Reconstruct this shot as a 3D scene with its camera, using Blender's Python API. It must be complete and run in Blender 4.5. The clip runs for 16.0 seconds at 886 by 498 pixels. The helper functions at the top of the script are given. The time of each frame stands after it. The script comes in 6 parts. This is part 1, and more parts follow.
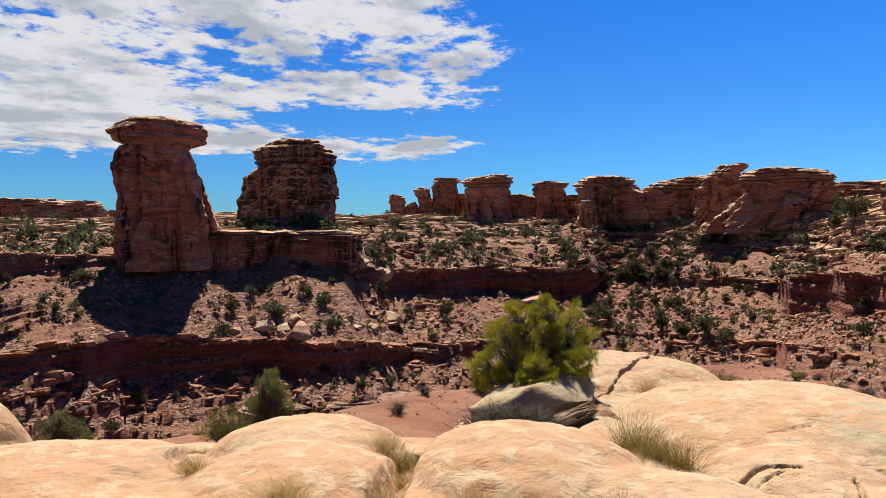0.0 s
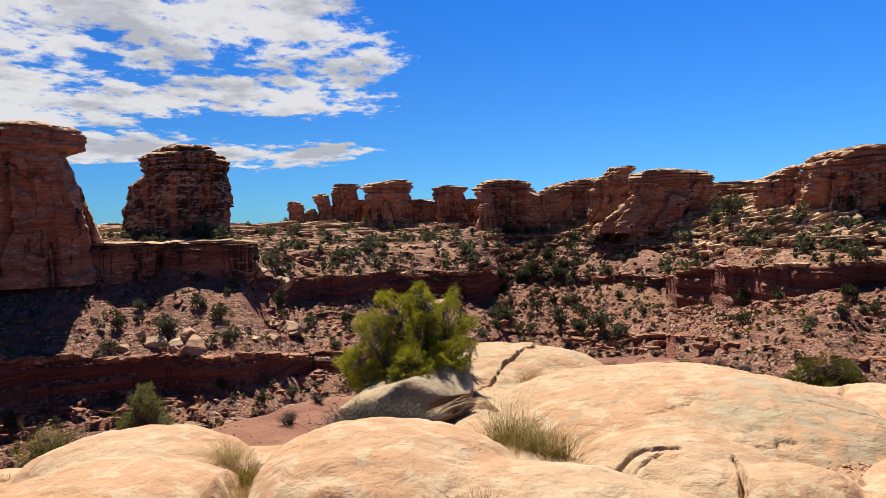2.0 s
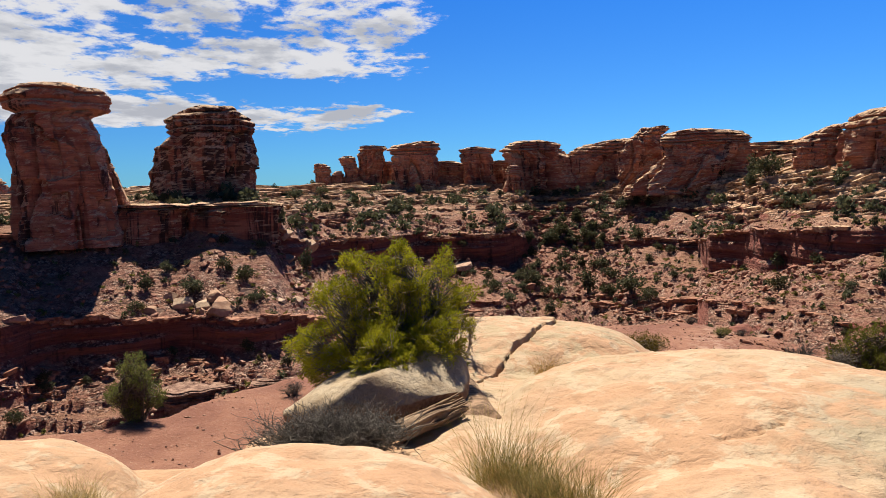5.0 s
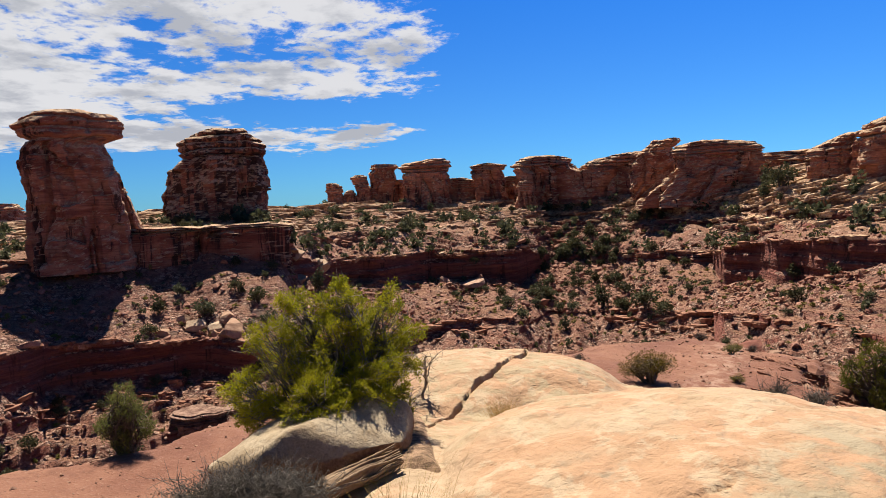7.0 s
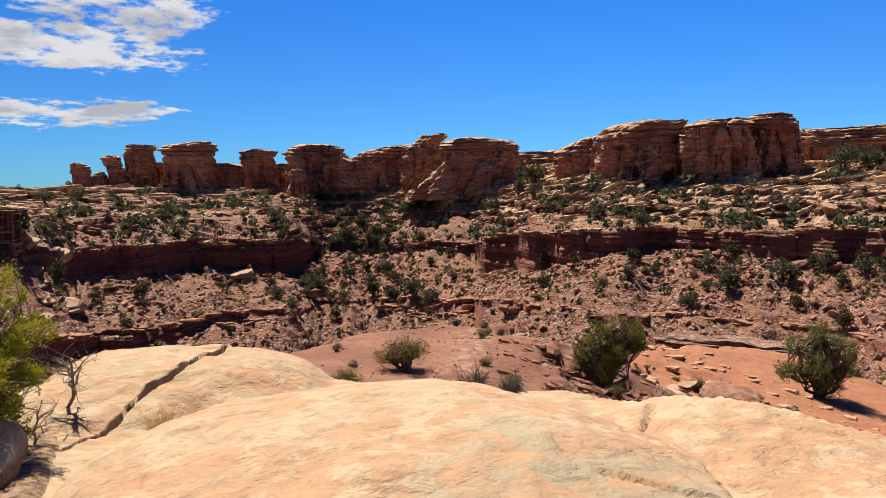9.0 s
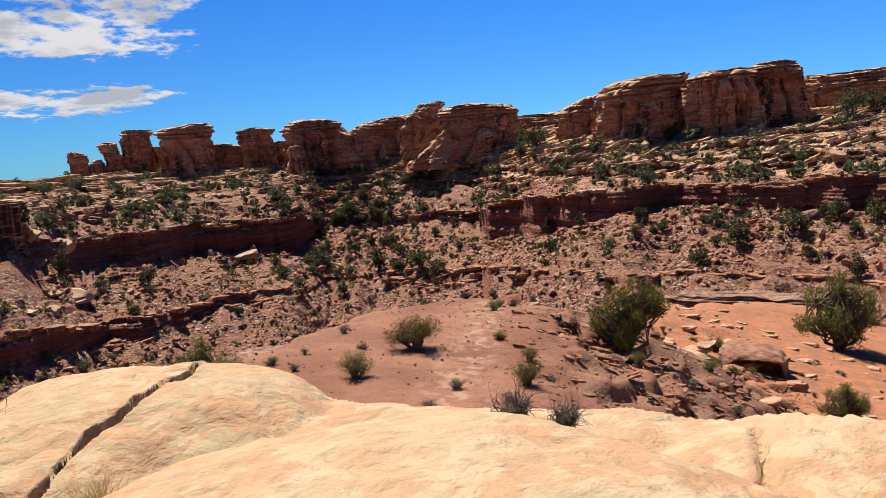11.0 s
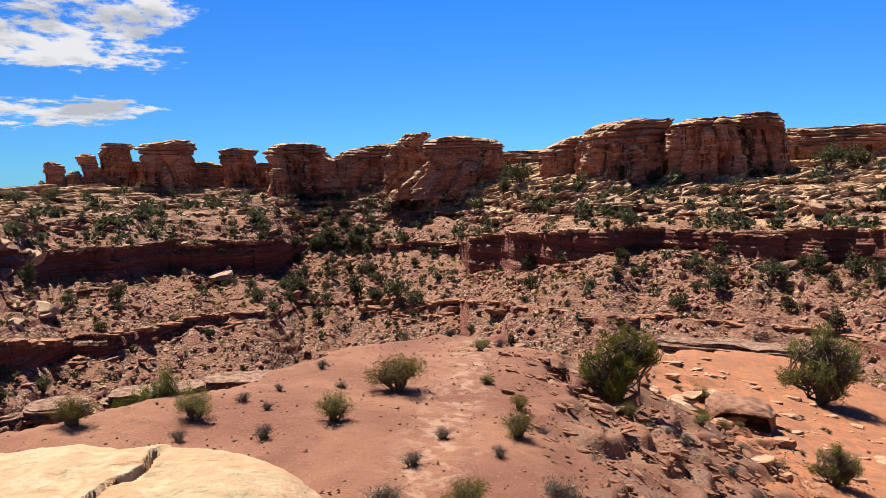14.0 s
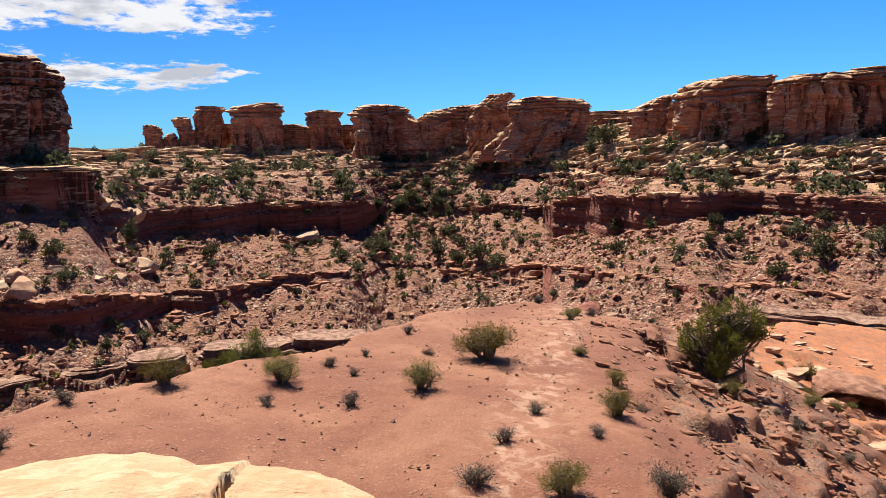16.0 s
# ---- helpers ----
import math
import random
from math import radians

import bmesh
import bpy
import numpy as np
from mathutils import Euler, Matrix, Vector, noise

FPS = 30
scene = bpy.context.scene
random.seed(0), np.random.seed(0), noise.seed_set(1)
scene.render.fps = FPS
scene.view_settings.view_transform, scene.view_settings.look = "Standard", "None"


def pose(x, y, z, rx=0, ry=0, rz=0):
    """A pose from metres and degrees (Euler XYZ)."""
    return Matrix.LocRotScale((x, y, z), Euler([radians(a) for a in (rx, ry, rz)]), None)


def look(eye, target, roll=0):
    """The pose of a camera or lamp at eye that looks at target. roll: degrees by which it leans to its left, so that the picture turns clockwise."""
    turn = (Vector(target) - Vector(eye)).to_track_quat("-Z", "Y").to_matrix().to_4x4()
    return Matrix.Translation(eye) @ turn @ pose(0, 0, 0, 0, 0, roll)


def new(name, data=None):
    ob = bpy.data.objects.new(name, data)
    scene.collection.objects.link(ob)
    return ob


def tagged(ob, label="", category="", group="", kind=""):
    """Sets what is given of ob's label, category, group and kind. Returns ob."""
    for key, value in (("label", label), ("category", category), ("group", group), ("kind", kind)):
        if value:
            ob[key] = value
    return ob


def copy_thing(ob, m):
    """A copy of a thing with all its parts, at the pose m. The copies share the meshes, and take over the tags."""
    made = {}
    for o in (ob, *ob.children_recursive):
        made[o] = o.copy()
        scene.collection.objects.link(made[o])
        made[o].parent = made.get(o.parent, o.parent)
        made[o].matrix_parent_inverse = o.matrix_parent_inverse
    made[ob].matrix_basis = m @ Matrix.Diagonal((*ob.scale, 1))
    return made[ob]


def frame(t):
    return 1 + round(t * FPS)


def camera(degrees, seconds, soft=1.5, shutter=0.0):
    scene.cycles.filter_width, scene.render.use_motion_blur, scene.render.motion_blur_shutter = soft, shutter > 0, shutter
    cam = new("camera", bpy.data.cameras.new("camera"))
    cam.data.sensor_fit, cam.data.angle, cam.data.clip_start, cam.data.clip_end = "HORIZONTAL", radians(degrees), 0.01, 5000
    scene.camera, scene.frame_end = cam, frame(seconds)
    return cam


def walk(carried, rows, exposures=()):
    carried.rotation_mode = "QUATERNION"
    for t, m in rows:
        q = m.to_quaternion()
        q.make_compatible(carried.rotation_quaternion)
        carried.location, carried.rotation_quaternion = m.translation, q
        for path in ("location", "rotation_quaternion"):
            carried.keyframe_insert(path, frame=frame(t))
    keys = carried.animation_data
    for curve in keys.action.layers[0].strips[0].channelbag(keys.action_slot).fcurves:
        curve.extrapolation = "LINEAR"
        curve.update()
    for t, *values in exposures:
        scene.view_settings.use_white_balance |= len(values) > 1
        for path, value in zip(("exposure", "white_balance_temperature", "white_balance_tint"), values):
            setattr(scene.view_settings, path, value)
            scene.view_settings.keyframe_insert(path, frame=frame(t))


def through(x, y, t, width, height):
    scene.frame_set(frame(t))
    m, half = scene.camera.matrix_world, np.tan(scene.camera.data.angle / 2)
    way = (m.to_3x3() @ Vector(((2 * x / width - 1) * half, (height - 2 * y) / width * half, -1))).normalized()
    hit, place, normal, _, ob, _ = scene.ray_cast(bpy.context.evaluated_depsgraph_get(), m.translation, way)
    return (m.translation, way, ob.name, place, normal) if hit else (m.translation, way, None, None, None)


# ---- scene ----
cam = camera(65.35, 16.0, soft=0.45)
EXPO, KELVIN, SKY_VAL, CLOUD = 1.29, 7200.0, 0.415, 3.6
PATH = [
    (0.0, pose(-0.000, -0.000, 0.000, 87.50, 0.00, -0.00)),
    (0.5, pose(0.250, 0.255, -0.098, 89.52, 1.19, -0.06)),
    (1.0, pose(0.378, 0.532, -0.144, 91.08, 0.35, -1.14)),
    (1.5, pose(0.495, 0.737, -0.259, 90.08, 1.12, -4.80)),
    (2.0, pose(0.611, 0.896, -0.378, 87.91, 1.30, -8.10)),
    (2.5, pose(0.504, 1.285, -0.608, 82.99, 2.17, -13.08)),
    (3.0, pose(0.619, 1.822, -0.661, 81.04, 2.86, -13.54)),
    (3.5, pose(0.751, 2.312, -0.705, 81.93, 2.11, -13.35)),
    (4.0, pose(0.987, 2.789, -0.723, 82.79, 0.75, -14.39)),
    (4.5, pose(1.296, 3.202, -0.688, 83.98, 0.82, -10.60)),
    (5.0, pose(1.492, 3.647, -0.688, 84.89, 1.34, -5.77)),
    (5.2, pose(1.572, 3.775, -0.694, 84.96, 1.54, -4.74)),
    (7.3, pose(2.502, 4.194, -0.534, 86.36, 2.80, -4.93)),
    (7.5, pose(2.593, 4.288, -0.555, 86.21, 2.86, -6.11)),
    (8.0, pose(2.834, 4.601, -0.566, 86.05, 2.50, -12.00)),
    (8.5, pose(3.145, 4.800, -0.665, 85.85, 2.11, -17.44)),
    (9.0, pose(3.569, 5.001, -0.783, 84.93, 0.80, -23.15)),
    (9.2, pose(3.663, 5.119, -0.818, 84.35, 0.46, -25.86)),
    (11.3, pose(4.320, 7.113, -0.815, 82.30, 4.20, -22.95)),
    (11.5, pose(4.375, 7.272, -0.808, 82.46, 3.64, -23.24)),
    (12.0, pose(4.387, 7.584, -0.788, 83.82, 2.15, -20.62)),
    (12.5, pose(4.231, 7.984, -0.730, 86.55, 1.49, -19.57)),
    (13.0, pose(4.200, 8.214, -0.712, 85.81, 1.02, -23.00)),
    (13.5, pose(4.328, 8.483, -0.721, 85.64, 0.26, -23.86)),
    (14.0, pose(4.369, 8.865, -0.774, 84.88, 0.81, -24.65)),
    (14.5, pose(4.391, 9.272, -0.829, 84.03, 0.75, -23.86)),
    (15.0, pose(4.526, 9.958, -0.891, 83.97, -0.03, -13.81)),
    (15.5, pose(4.508, 10.280, -0.929, 83.51, 0.40, -11.94)),
    (16.0, pose(4.545, 10.548, -0.880, 81.86, 0.81, -17.90)),
]
walk(cam, PATH, exposures=[(0.0, EXPO - 0.20, KELVIN, 10.0), (3.0, EXPO - 0.18, KELVIN, 10.0), (9.0, EXPO - 0.20, KELVIN, 10.0), (11.5, EXPO - 0.17, KELVIN, 10.0), (14.5, EXPO, KELVIN, 10.0), (16.0, EXPO + 0.10, KELVIN, 10.0)])

# ---- sky and sun ----
SUN_AZ, SUN_EL = -8.0, 61.0
world = bpy.data.worlds.new("world")
scene.world = world
world.use_nodes = True


class Nodes:
    """Short hand for building node trees."""

    def __init__(self, tree):
        self.t = tree

    def add(self, kind, **ins):
        n = self.t.nodes.new(kind)
        return self.plug(n, **ins)

    def plug(self, n, **ins):
        for k, v in ins.items():
            key = int(k[1:]) if k[0] == "i" and k[1:].isdigit() else k.replace("_", " ")
            if hasattr(v, "is_output"):
                self.t.links.new(v, n.inputs[key])
            else:
                n.inputs[key].default_value = v
        return n

    def math(self, op, a, b=0.0, c=0.0, clamp=False):
        n = self.t.nodes.new("ShaderNodeMath")
        n.operation, n.use_clamp = op, clamp
        return self.plug(n, i0=a, i1=b, i2=c).outputs[0]

    def ramp(self, v, lo, hi, a=0.0, b=1.0, smooth=True):
        n = self.t.nodes.new("ShaderNodeMapRange")
        n.interpolation_type, n.clamp = "SMOOTHSTEP" if smooth else "LINEAR", True
        return self.plug(n, i0=v, i1=lo, i2=hi, i3=a, i4=b).outputs[0]

    def mix(self, f, a, b, blend="MIX"):
        n = self.t.nodes.new("ShaderNodeMix")
        n.data_type, n.blend_type = "RGBA", blend
        for i, v in ((0, f), (6, a), (7, b)):
            if hasattr(v, "is_output"):
                self.t.links.new(v, n.inputs[i])
            else:
                n.inputs[i].default_value = v
        return n.outputs[2]

    def noise(self, vec, scale, detail=4.0, rough=0.55, dist=0.0):
        return self.add("ShaderNodeTexNoise", Vector=vec, Scale=scale, Detail=detail, Roughness=rough, Distortion=dist).outputs[0]

    def scaled(self, vec, x, y, z):
        n = self.t.nodes.new("ShaderNodeVectorMath")
        n.operation = "MULTIPLY"
        return self.plug(n, i0=vec, i1=(x, y, z)).outputs[0]


def build_sky():
    w = Nodes(world.node_tree)
    world.node_tree.nodes.clear()
    sky = w.add("ShaderNodeTexSky")
    sky.sky_type, sky.sun_disc = "NISHITA", False
    sky.sun_elevation, sky.sun_rotation, sky.altitude = radians(SUN_EL), radians(SUN_AZ), 1500.0
    sky.air_density, sky.dust_density, sky.ozone_density = 1.0, 0.3, 3.5
    d = w.add("ShaderNodeTexCoord").outputs["Generated"]
    s = w.add("ShaderNodeSeparateXYZ", i0=d).outputs
    # clear dry desert air: a deep blue, paler towards the horizon
    tint = w.mix(w.ramp(s[2], 0.0, 0.45), (0.24, 0.69, 1.22, 1), (0.055, 0.66, 1.60, 1))
    # the dome darkens towards the zenith, as it does over high deserts
    dark = w.ramp(s[2], 0.36, 0.90, 1.0, 0.28)
    tint = w.mix(1.0, tint, w.add("ShaderNodeCombineXYZ", X=dark, Y=dark, Z=dark).outputs[0], "MULTIPLY")
    blue = w.mix(1.0, sky.outputs[0], tint, "MULTIPLY")
    blue = w.mix(1.0, blue, (SKY_VAL, SKY_VAL, SKY_VAL, 1), "MULTIPLY")
    turn = w.math("ARCTAN2", s[0], s[1])
    lift = w.math("MULTIPLY", w.ramp(turn, -0.5, 1.0, 0.92, 1.40), w.ramp(w.math("ABSOLUTE", turn), 1.1, 2.4, 1.0, 0.62))
    blue = w.mix(1.0, blue, w.add("ShaderNodeCombineXYZ", X=lift, Y=lift, Z=lift).outputs[0], "MULTIPLY")
    # flat cloud layer seen in perspective
    up = w.math("ADD", w.math("MAXIMUM", s[2], 0.0), 0.10)
    u, v = w.math("DIVIDE", s[0], up), w.math("DIVIDE", s[1], up)
    p = w.add("ShaderNodeCombineXYZ", X=u, Y=v, Z=0.3).outputs[0]
    big = w.noise(w.scaled(p, 0.55, 0.8, 1.0), 0.9, 3.0, 0.5)
    puff = w.noise(w.scaled(p, 1.0, 0.85, 1.0), 5.0, 10.0, 0.64, 0.15)
    az = w.math("ARCTAN2", s[0], s[1])
    edge = w.math("ADD", az, w.math("MULTIPLY", w.math("SUBTRACT", big, 0.5), 0.5))
    side = w.ramp(edge, -0.04, 0.22, 1.0, 0.0)
    low = w.ramp(s[2], 0.035, 0.11)
    gap = w.math("MULTIPLY", w.math("MULTIPLY", w.ramp(s[2], 0.105, 0.135), w.ramp(s[2], 0.165, 0.14)), w.ramp(az, -0.45, -0.12))
    bank = w.math("MULTIPLY", w.ramp(az, -1.35, -0.95), w.ramp(s[2], 0.72, 0.55))
    cover = w.math("MULTIPLY", w.math("MULTIPLY", w.math("MULTIPLY", side, bank), low), w.math("SUBTRACT", 1.0, w.math("MULTIPLY", gap, 0.55)))
    dens = w.math("ADD", w.math("MULTIPLY", puff, 0.62), w.math("MULTIPLY", big, 0.38))
    thr = w.ramp(cover, 0.0, 1.0, 0.80, 0.398, False)
    cloud = w.ramp(w.math("SUBTRACT", dens, thr), 0.0, 0.085)
    thick = w.ramp(w.noise(w.scaled(p, 0.9, 0.8, 1.0), 2.6, 7.0, 0.6), 0.44, 0.62)
    white = w.mix(thick, (CLOUD * 0.92, CLOUD * 0.98, CLOUD * 1.12, 1), (CLOUD * 0.56, CLOUD * 0.62, CLOUD * 0.76, 1))
    out = w.add("ShaderNodeBackground", Color=w.mix(cloud, blue, white), Strength=0.1).outputs[0]
    w.t.links.new(out, w.add("ShaderNodeOutputWorld").inputs[0])


build_sky()
sun_data = bpy.data.lights.new("sun", "SUN")
sun_data.energy, sun_data.angle, sun_data.color = 5.0, radians(0.53), (1.0, 0.94, 0.85)
a, e = radians(SUN_AZ), radians(SUN_EL)
sun = new("sun", sun_data)
sun.matrix_world = look((200 * math.sin(a) * math.cos(e), 200 * math.cos(a) * math.cos(e), 200 * math.sin(e)), (0, 0, 0))


# ---- materials ----
def material(name):
    m = bpy.data.materials.new(name)
    m.use_nodes = True
    m.node_tree.nodes.clear()
    return m, Nodes(m.node_tree)


def finish(n, color, rough, height=None, dist=0.02, strength=1.0, through=0.0):
    b = n.add("ShaderNodeBsdfPrincipled", Base_Color=color, Roughness=rough)
    b.inputs["Specular IOR Level"].default_value = 0.25
    if height is not None:
        bump = n.add("ShaderNodeBump", Height=height, Distance=dist, Strength=strength)
        n.t.links.new(bump.outputs[0], b.inputs["Normal"])
    shader = b.outputs[0]
    if through:
        tr = n.add("ShaderNodeBsdfTranslucent", Color=color).outputs[0]
        shader = n.add("ShaderNodeMixShader", i0=through, i1=shader, i2=tr).outputs[0]
    n.t.links.new(shader, n.add("ShaderNodeOutputMaterial").inputs[0])


def where(n):
    return n.add("ShaderNodeNewGeometry").outputs["Position"]


def slickrock_material():
    m, n = material("pale_slickrock")
    p = where(n)
    big = n.noise(p, 0.55, 4.0, 0.55, 0.4)
    mid = n.noise(p, 3.2, 6.0, 0.62, 0.3)
    fine = n.noise(p, 42.0, 5.0, 0.65)
    grain = n.noise(p, 240.0, 2.0, 0.6)
    lines = n.noise(n.scaled(p, 1.4, 2.2, 7.0), 2.0, 8.0, 0.68, 1.6)
    c = n.mix(n.ramp(big, 0.36, 0.54), (0.335, 0.238, 0.156, 1), (0.322, 0.194, 0.116, 1))
    c = n.mix(n.ramp(mid, 0.50, 0.60, 0.0, 0.75), c, (0.371, 0.294, 0.203, 1))
    c = n.mix(n.ramp(lines, 0.56, 0.74, 0.0, 0.35), c, (0.190, 0.108, 0.063, 1))
    c = n.mix(n.ramp(n.noise(p, 1.3, 5.0, 0.7), 0.56, 0.70, 0.0, 0.55), c, (0.190, 0.155, 0.112, 1))
    c = n.mix(n.ramp(fine, 0.40, 0.7, 0.0, 0.22), c, (0.198, 0.134, 0.086, 1))
    xyz = n.add("ShaderNodeSeparateXYZ", i0=p).outputs
    lichen = n.math("MULTIPLY", n.ramp(xyz[1], 8.5, 13.0), n.ramp(n.noise(p, 1.9, 6.0, 0.7, 0.4), 0.46, 0.60))
    c = n.mix(n.math("MULTIPLY", lichen, 0.75), c, (0.285, 0.235, 0.150, 1))
    near = n.math("MULTIPLY", n.ramp(xyz[1], 6.0, 5.4), n.ramp(n.noise(p, 1.1, 7.0, 0.72, 0.5), 0.48, 0.55))
    c = n.mix(n.math("MULTIPLY", near, 0.80), c, (0.085, 0.066, 0.053, 1))
    # grey-green lichen film in the hollow of the eastern dome
    film = n.math("MULTIPLY", n.ramp(n.math("ADD", n.math("ABSOLUTE", n.math("SUBTRACT", xyz[0], 6.0)), n.math("ABSOLUTE", n.math("SUBTRACT", xyz[1], 8.4))), 2.0, 0.9), n.ramp(mid, 0.38, 0.55))
    c = n.mix(n.math("MULTIPLY", film, 0.65), c, (0.215, 0.190, 0.130, 1))
    soft = n.noise(p, 3.0, 5.0, 0.56, 0.3)
    pits = n.ramp(n.noise(n.scaled(p, 1.0, 1.6, 1.6), 13.0, 4.0, 0.5, 0.2), 0.26, 0.46)
    pocked = n.ramp(n.noise(p, 0.8, 4.0, 0.6), 0.40, 0.58, 0.25, 1.0)
    c = n.mix(n.math("MULTIPLY", pocked, n.ramp(pits, 0.0, 0.9, 0.14, 0.0)), c, (0.150, 0.088, 0.052, 1))
    h = n.math("ADD", n.math("MULTIPLY", soft, 0.8), n.math("MULTIPLY", fine, 0.030))
    h = n.math("ADD", h, n.math("MULTIPLY", grain, 0.02))
    h = n.math("ADD", h, n.math("MULTIPLY", lines, 0.02))
    h = n.math("ADD", h, n.math("MULTIPLY", pits, 0.045))
    finish(n, c, 0.9, h, 0.11)
    return m


def soil_material():
    m, n = material("red_soil")
    p = where(n)
    big = n.noise(p, 0.16, 5.0, 0.6, 0.5)
    mid = n.noise(p, 1.1, 6.0, 0.65)
    fine = n.noise(p, 9.0, 5.0, 0.7)
    peb = n.add("ShaderNodeTexVoronoi", Vector=p, Scale=6.0).outputs["Distance"]
    c = n.mix(n.ramp(big, 0.38, 0.62), (0.145, 0.060, 0.040, 1), (0.207, 0.098, 0.064, 1))
    c = n.mix(n.ramp(mid, 0.52, 0.7, 0.0, 0.55), c, (0.123, 0.053, 0.037, 1))
    c = n.mix(n.ramp(fine, 0.56, 0.66, 0.0, 0.7), c, (0.259, 0.158, 0.114, 1))
    c = n.mix(n.ramp(n.noise(p, 21.0, 4.0, 0.7), 0.56, 0.66, 0.0, 0.7), c, (0.092, 0.044, 0.033, 1))
    # worn footpath with pale slabs along the crest
    s = n.add("ShaderNodeSeparateXYZ", i0=p).outputs
    off = n.math("ABSOLUTE", n.math("SUBTRACT", n.math("SUBTRACT", s[0], 15.2), n.math("MULTIPLY", n.math("SUBTRACT", s[1], 33.0), 0.62)))
    off = n.math("ADD", off, n.math("MULTIPLY", n.math("SUBTRACT", mid, 0.5), 3.0))
    worn = n.math("MULTIPLY", n.ramp(off, 0.3, 2.4, 1.0, 0.0), n.ramp(n.noise(p, 1.3, 6.0, 0.65, 0.6), 0.46, 0.60))
    c = n.mix(n.math("MULTIPLY", worn, 0.5), c, (0.356, 0.242, 0.185, 1))
    # broken grey-brown rock on the eastern flank, fresh orange sand on the wash floor
    flank = n.math("SUBTRACT", n.math("SUBTRACT", s[0], 16.8), n.math("MULTIPLY", n.math("SUBTRACT", s[1], 26.6), 0.625))
    flank = n.math("ADD", flank, n.math("MULTIPLY", n.math("SUBTRACT", big, 0.5), 8.0))
    stone = n.mix(n.ramp(fine, 0.40, 0.62), (0.089, 0.055, 0.043, 1), (0.203, 0.137, 0.104, 1))
    c = n.mix(n.math("MULTIPLY", n.ramp(flank, 0.0, 2.0), n.ramp(mid, 0.44, 0.60, 0.0, 0.75)), c, stone)
    low = n.math("ADD", s[2], n.math("MULTIPLY", n.math("SUBTRACT", n.noise(p, 0.12, 4.0, 0.55), 0.5), 9.0))
    sand = n.math("MULTIPLY", n.ramp(low, -17.2, -18.6), n.ramp(s[0], 33.0, 40.0))
    c = n.mix(n.math("MULTIPLY", sand, n.ramp(mid, 0.36, 0.58, 0.9, 0.35)), c, (0.330, 0.130, 0.062, 1))
    h = n.math("ADD", n.math("MULTIPLY", fine, 0.5), n.math("MULTIPLY", n.math("MINIMUM", peb, 0.35), -0.6))
    finish(n, c, 0.95, n.math("ADD", h, mid), 0.12)
    return m


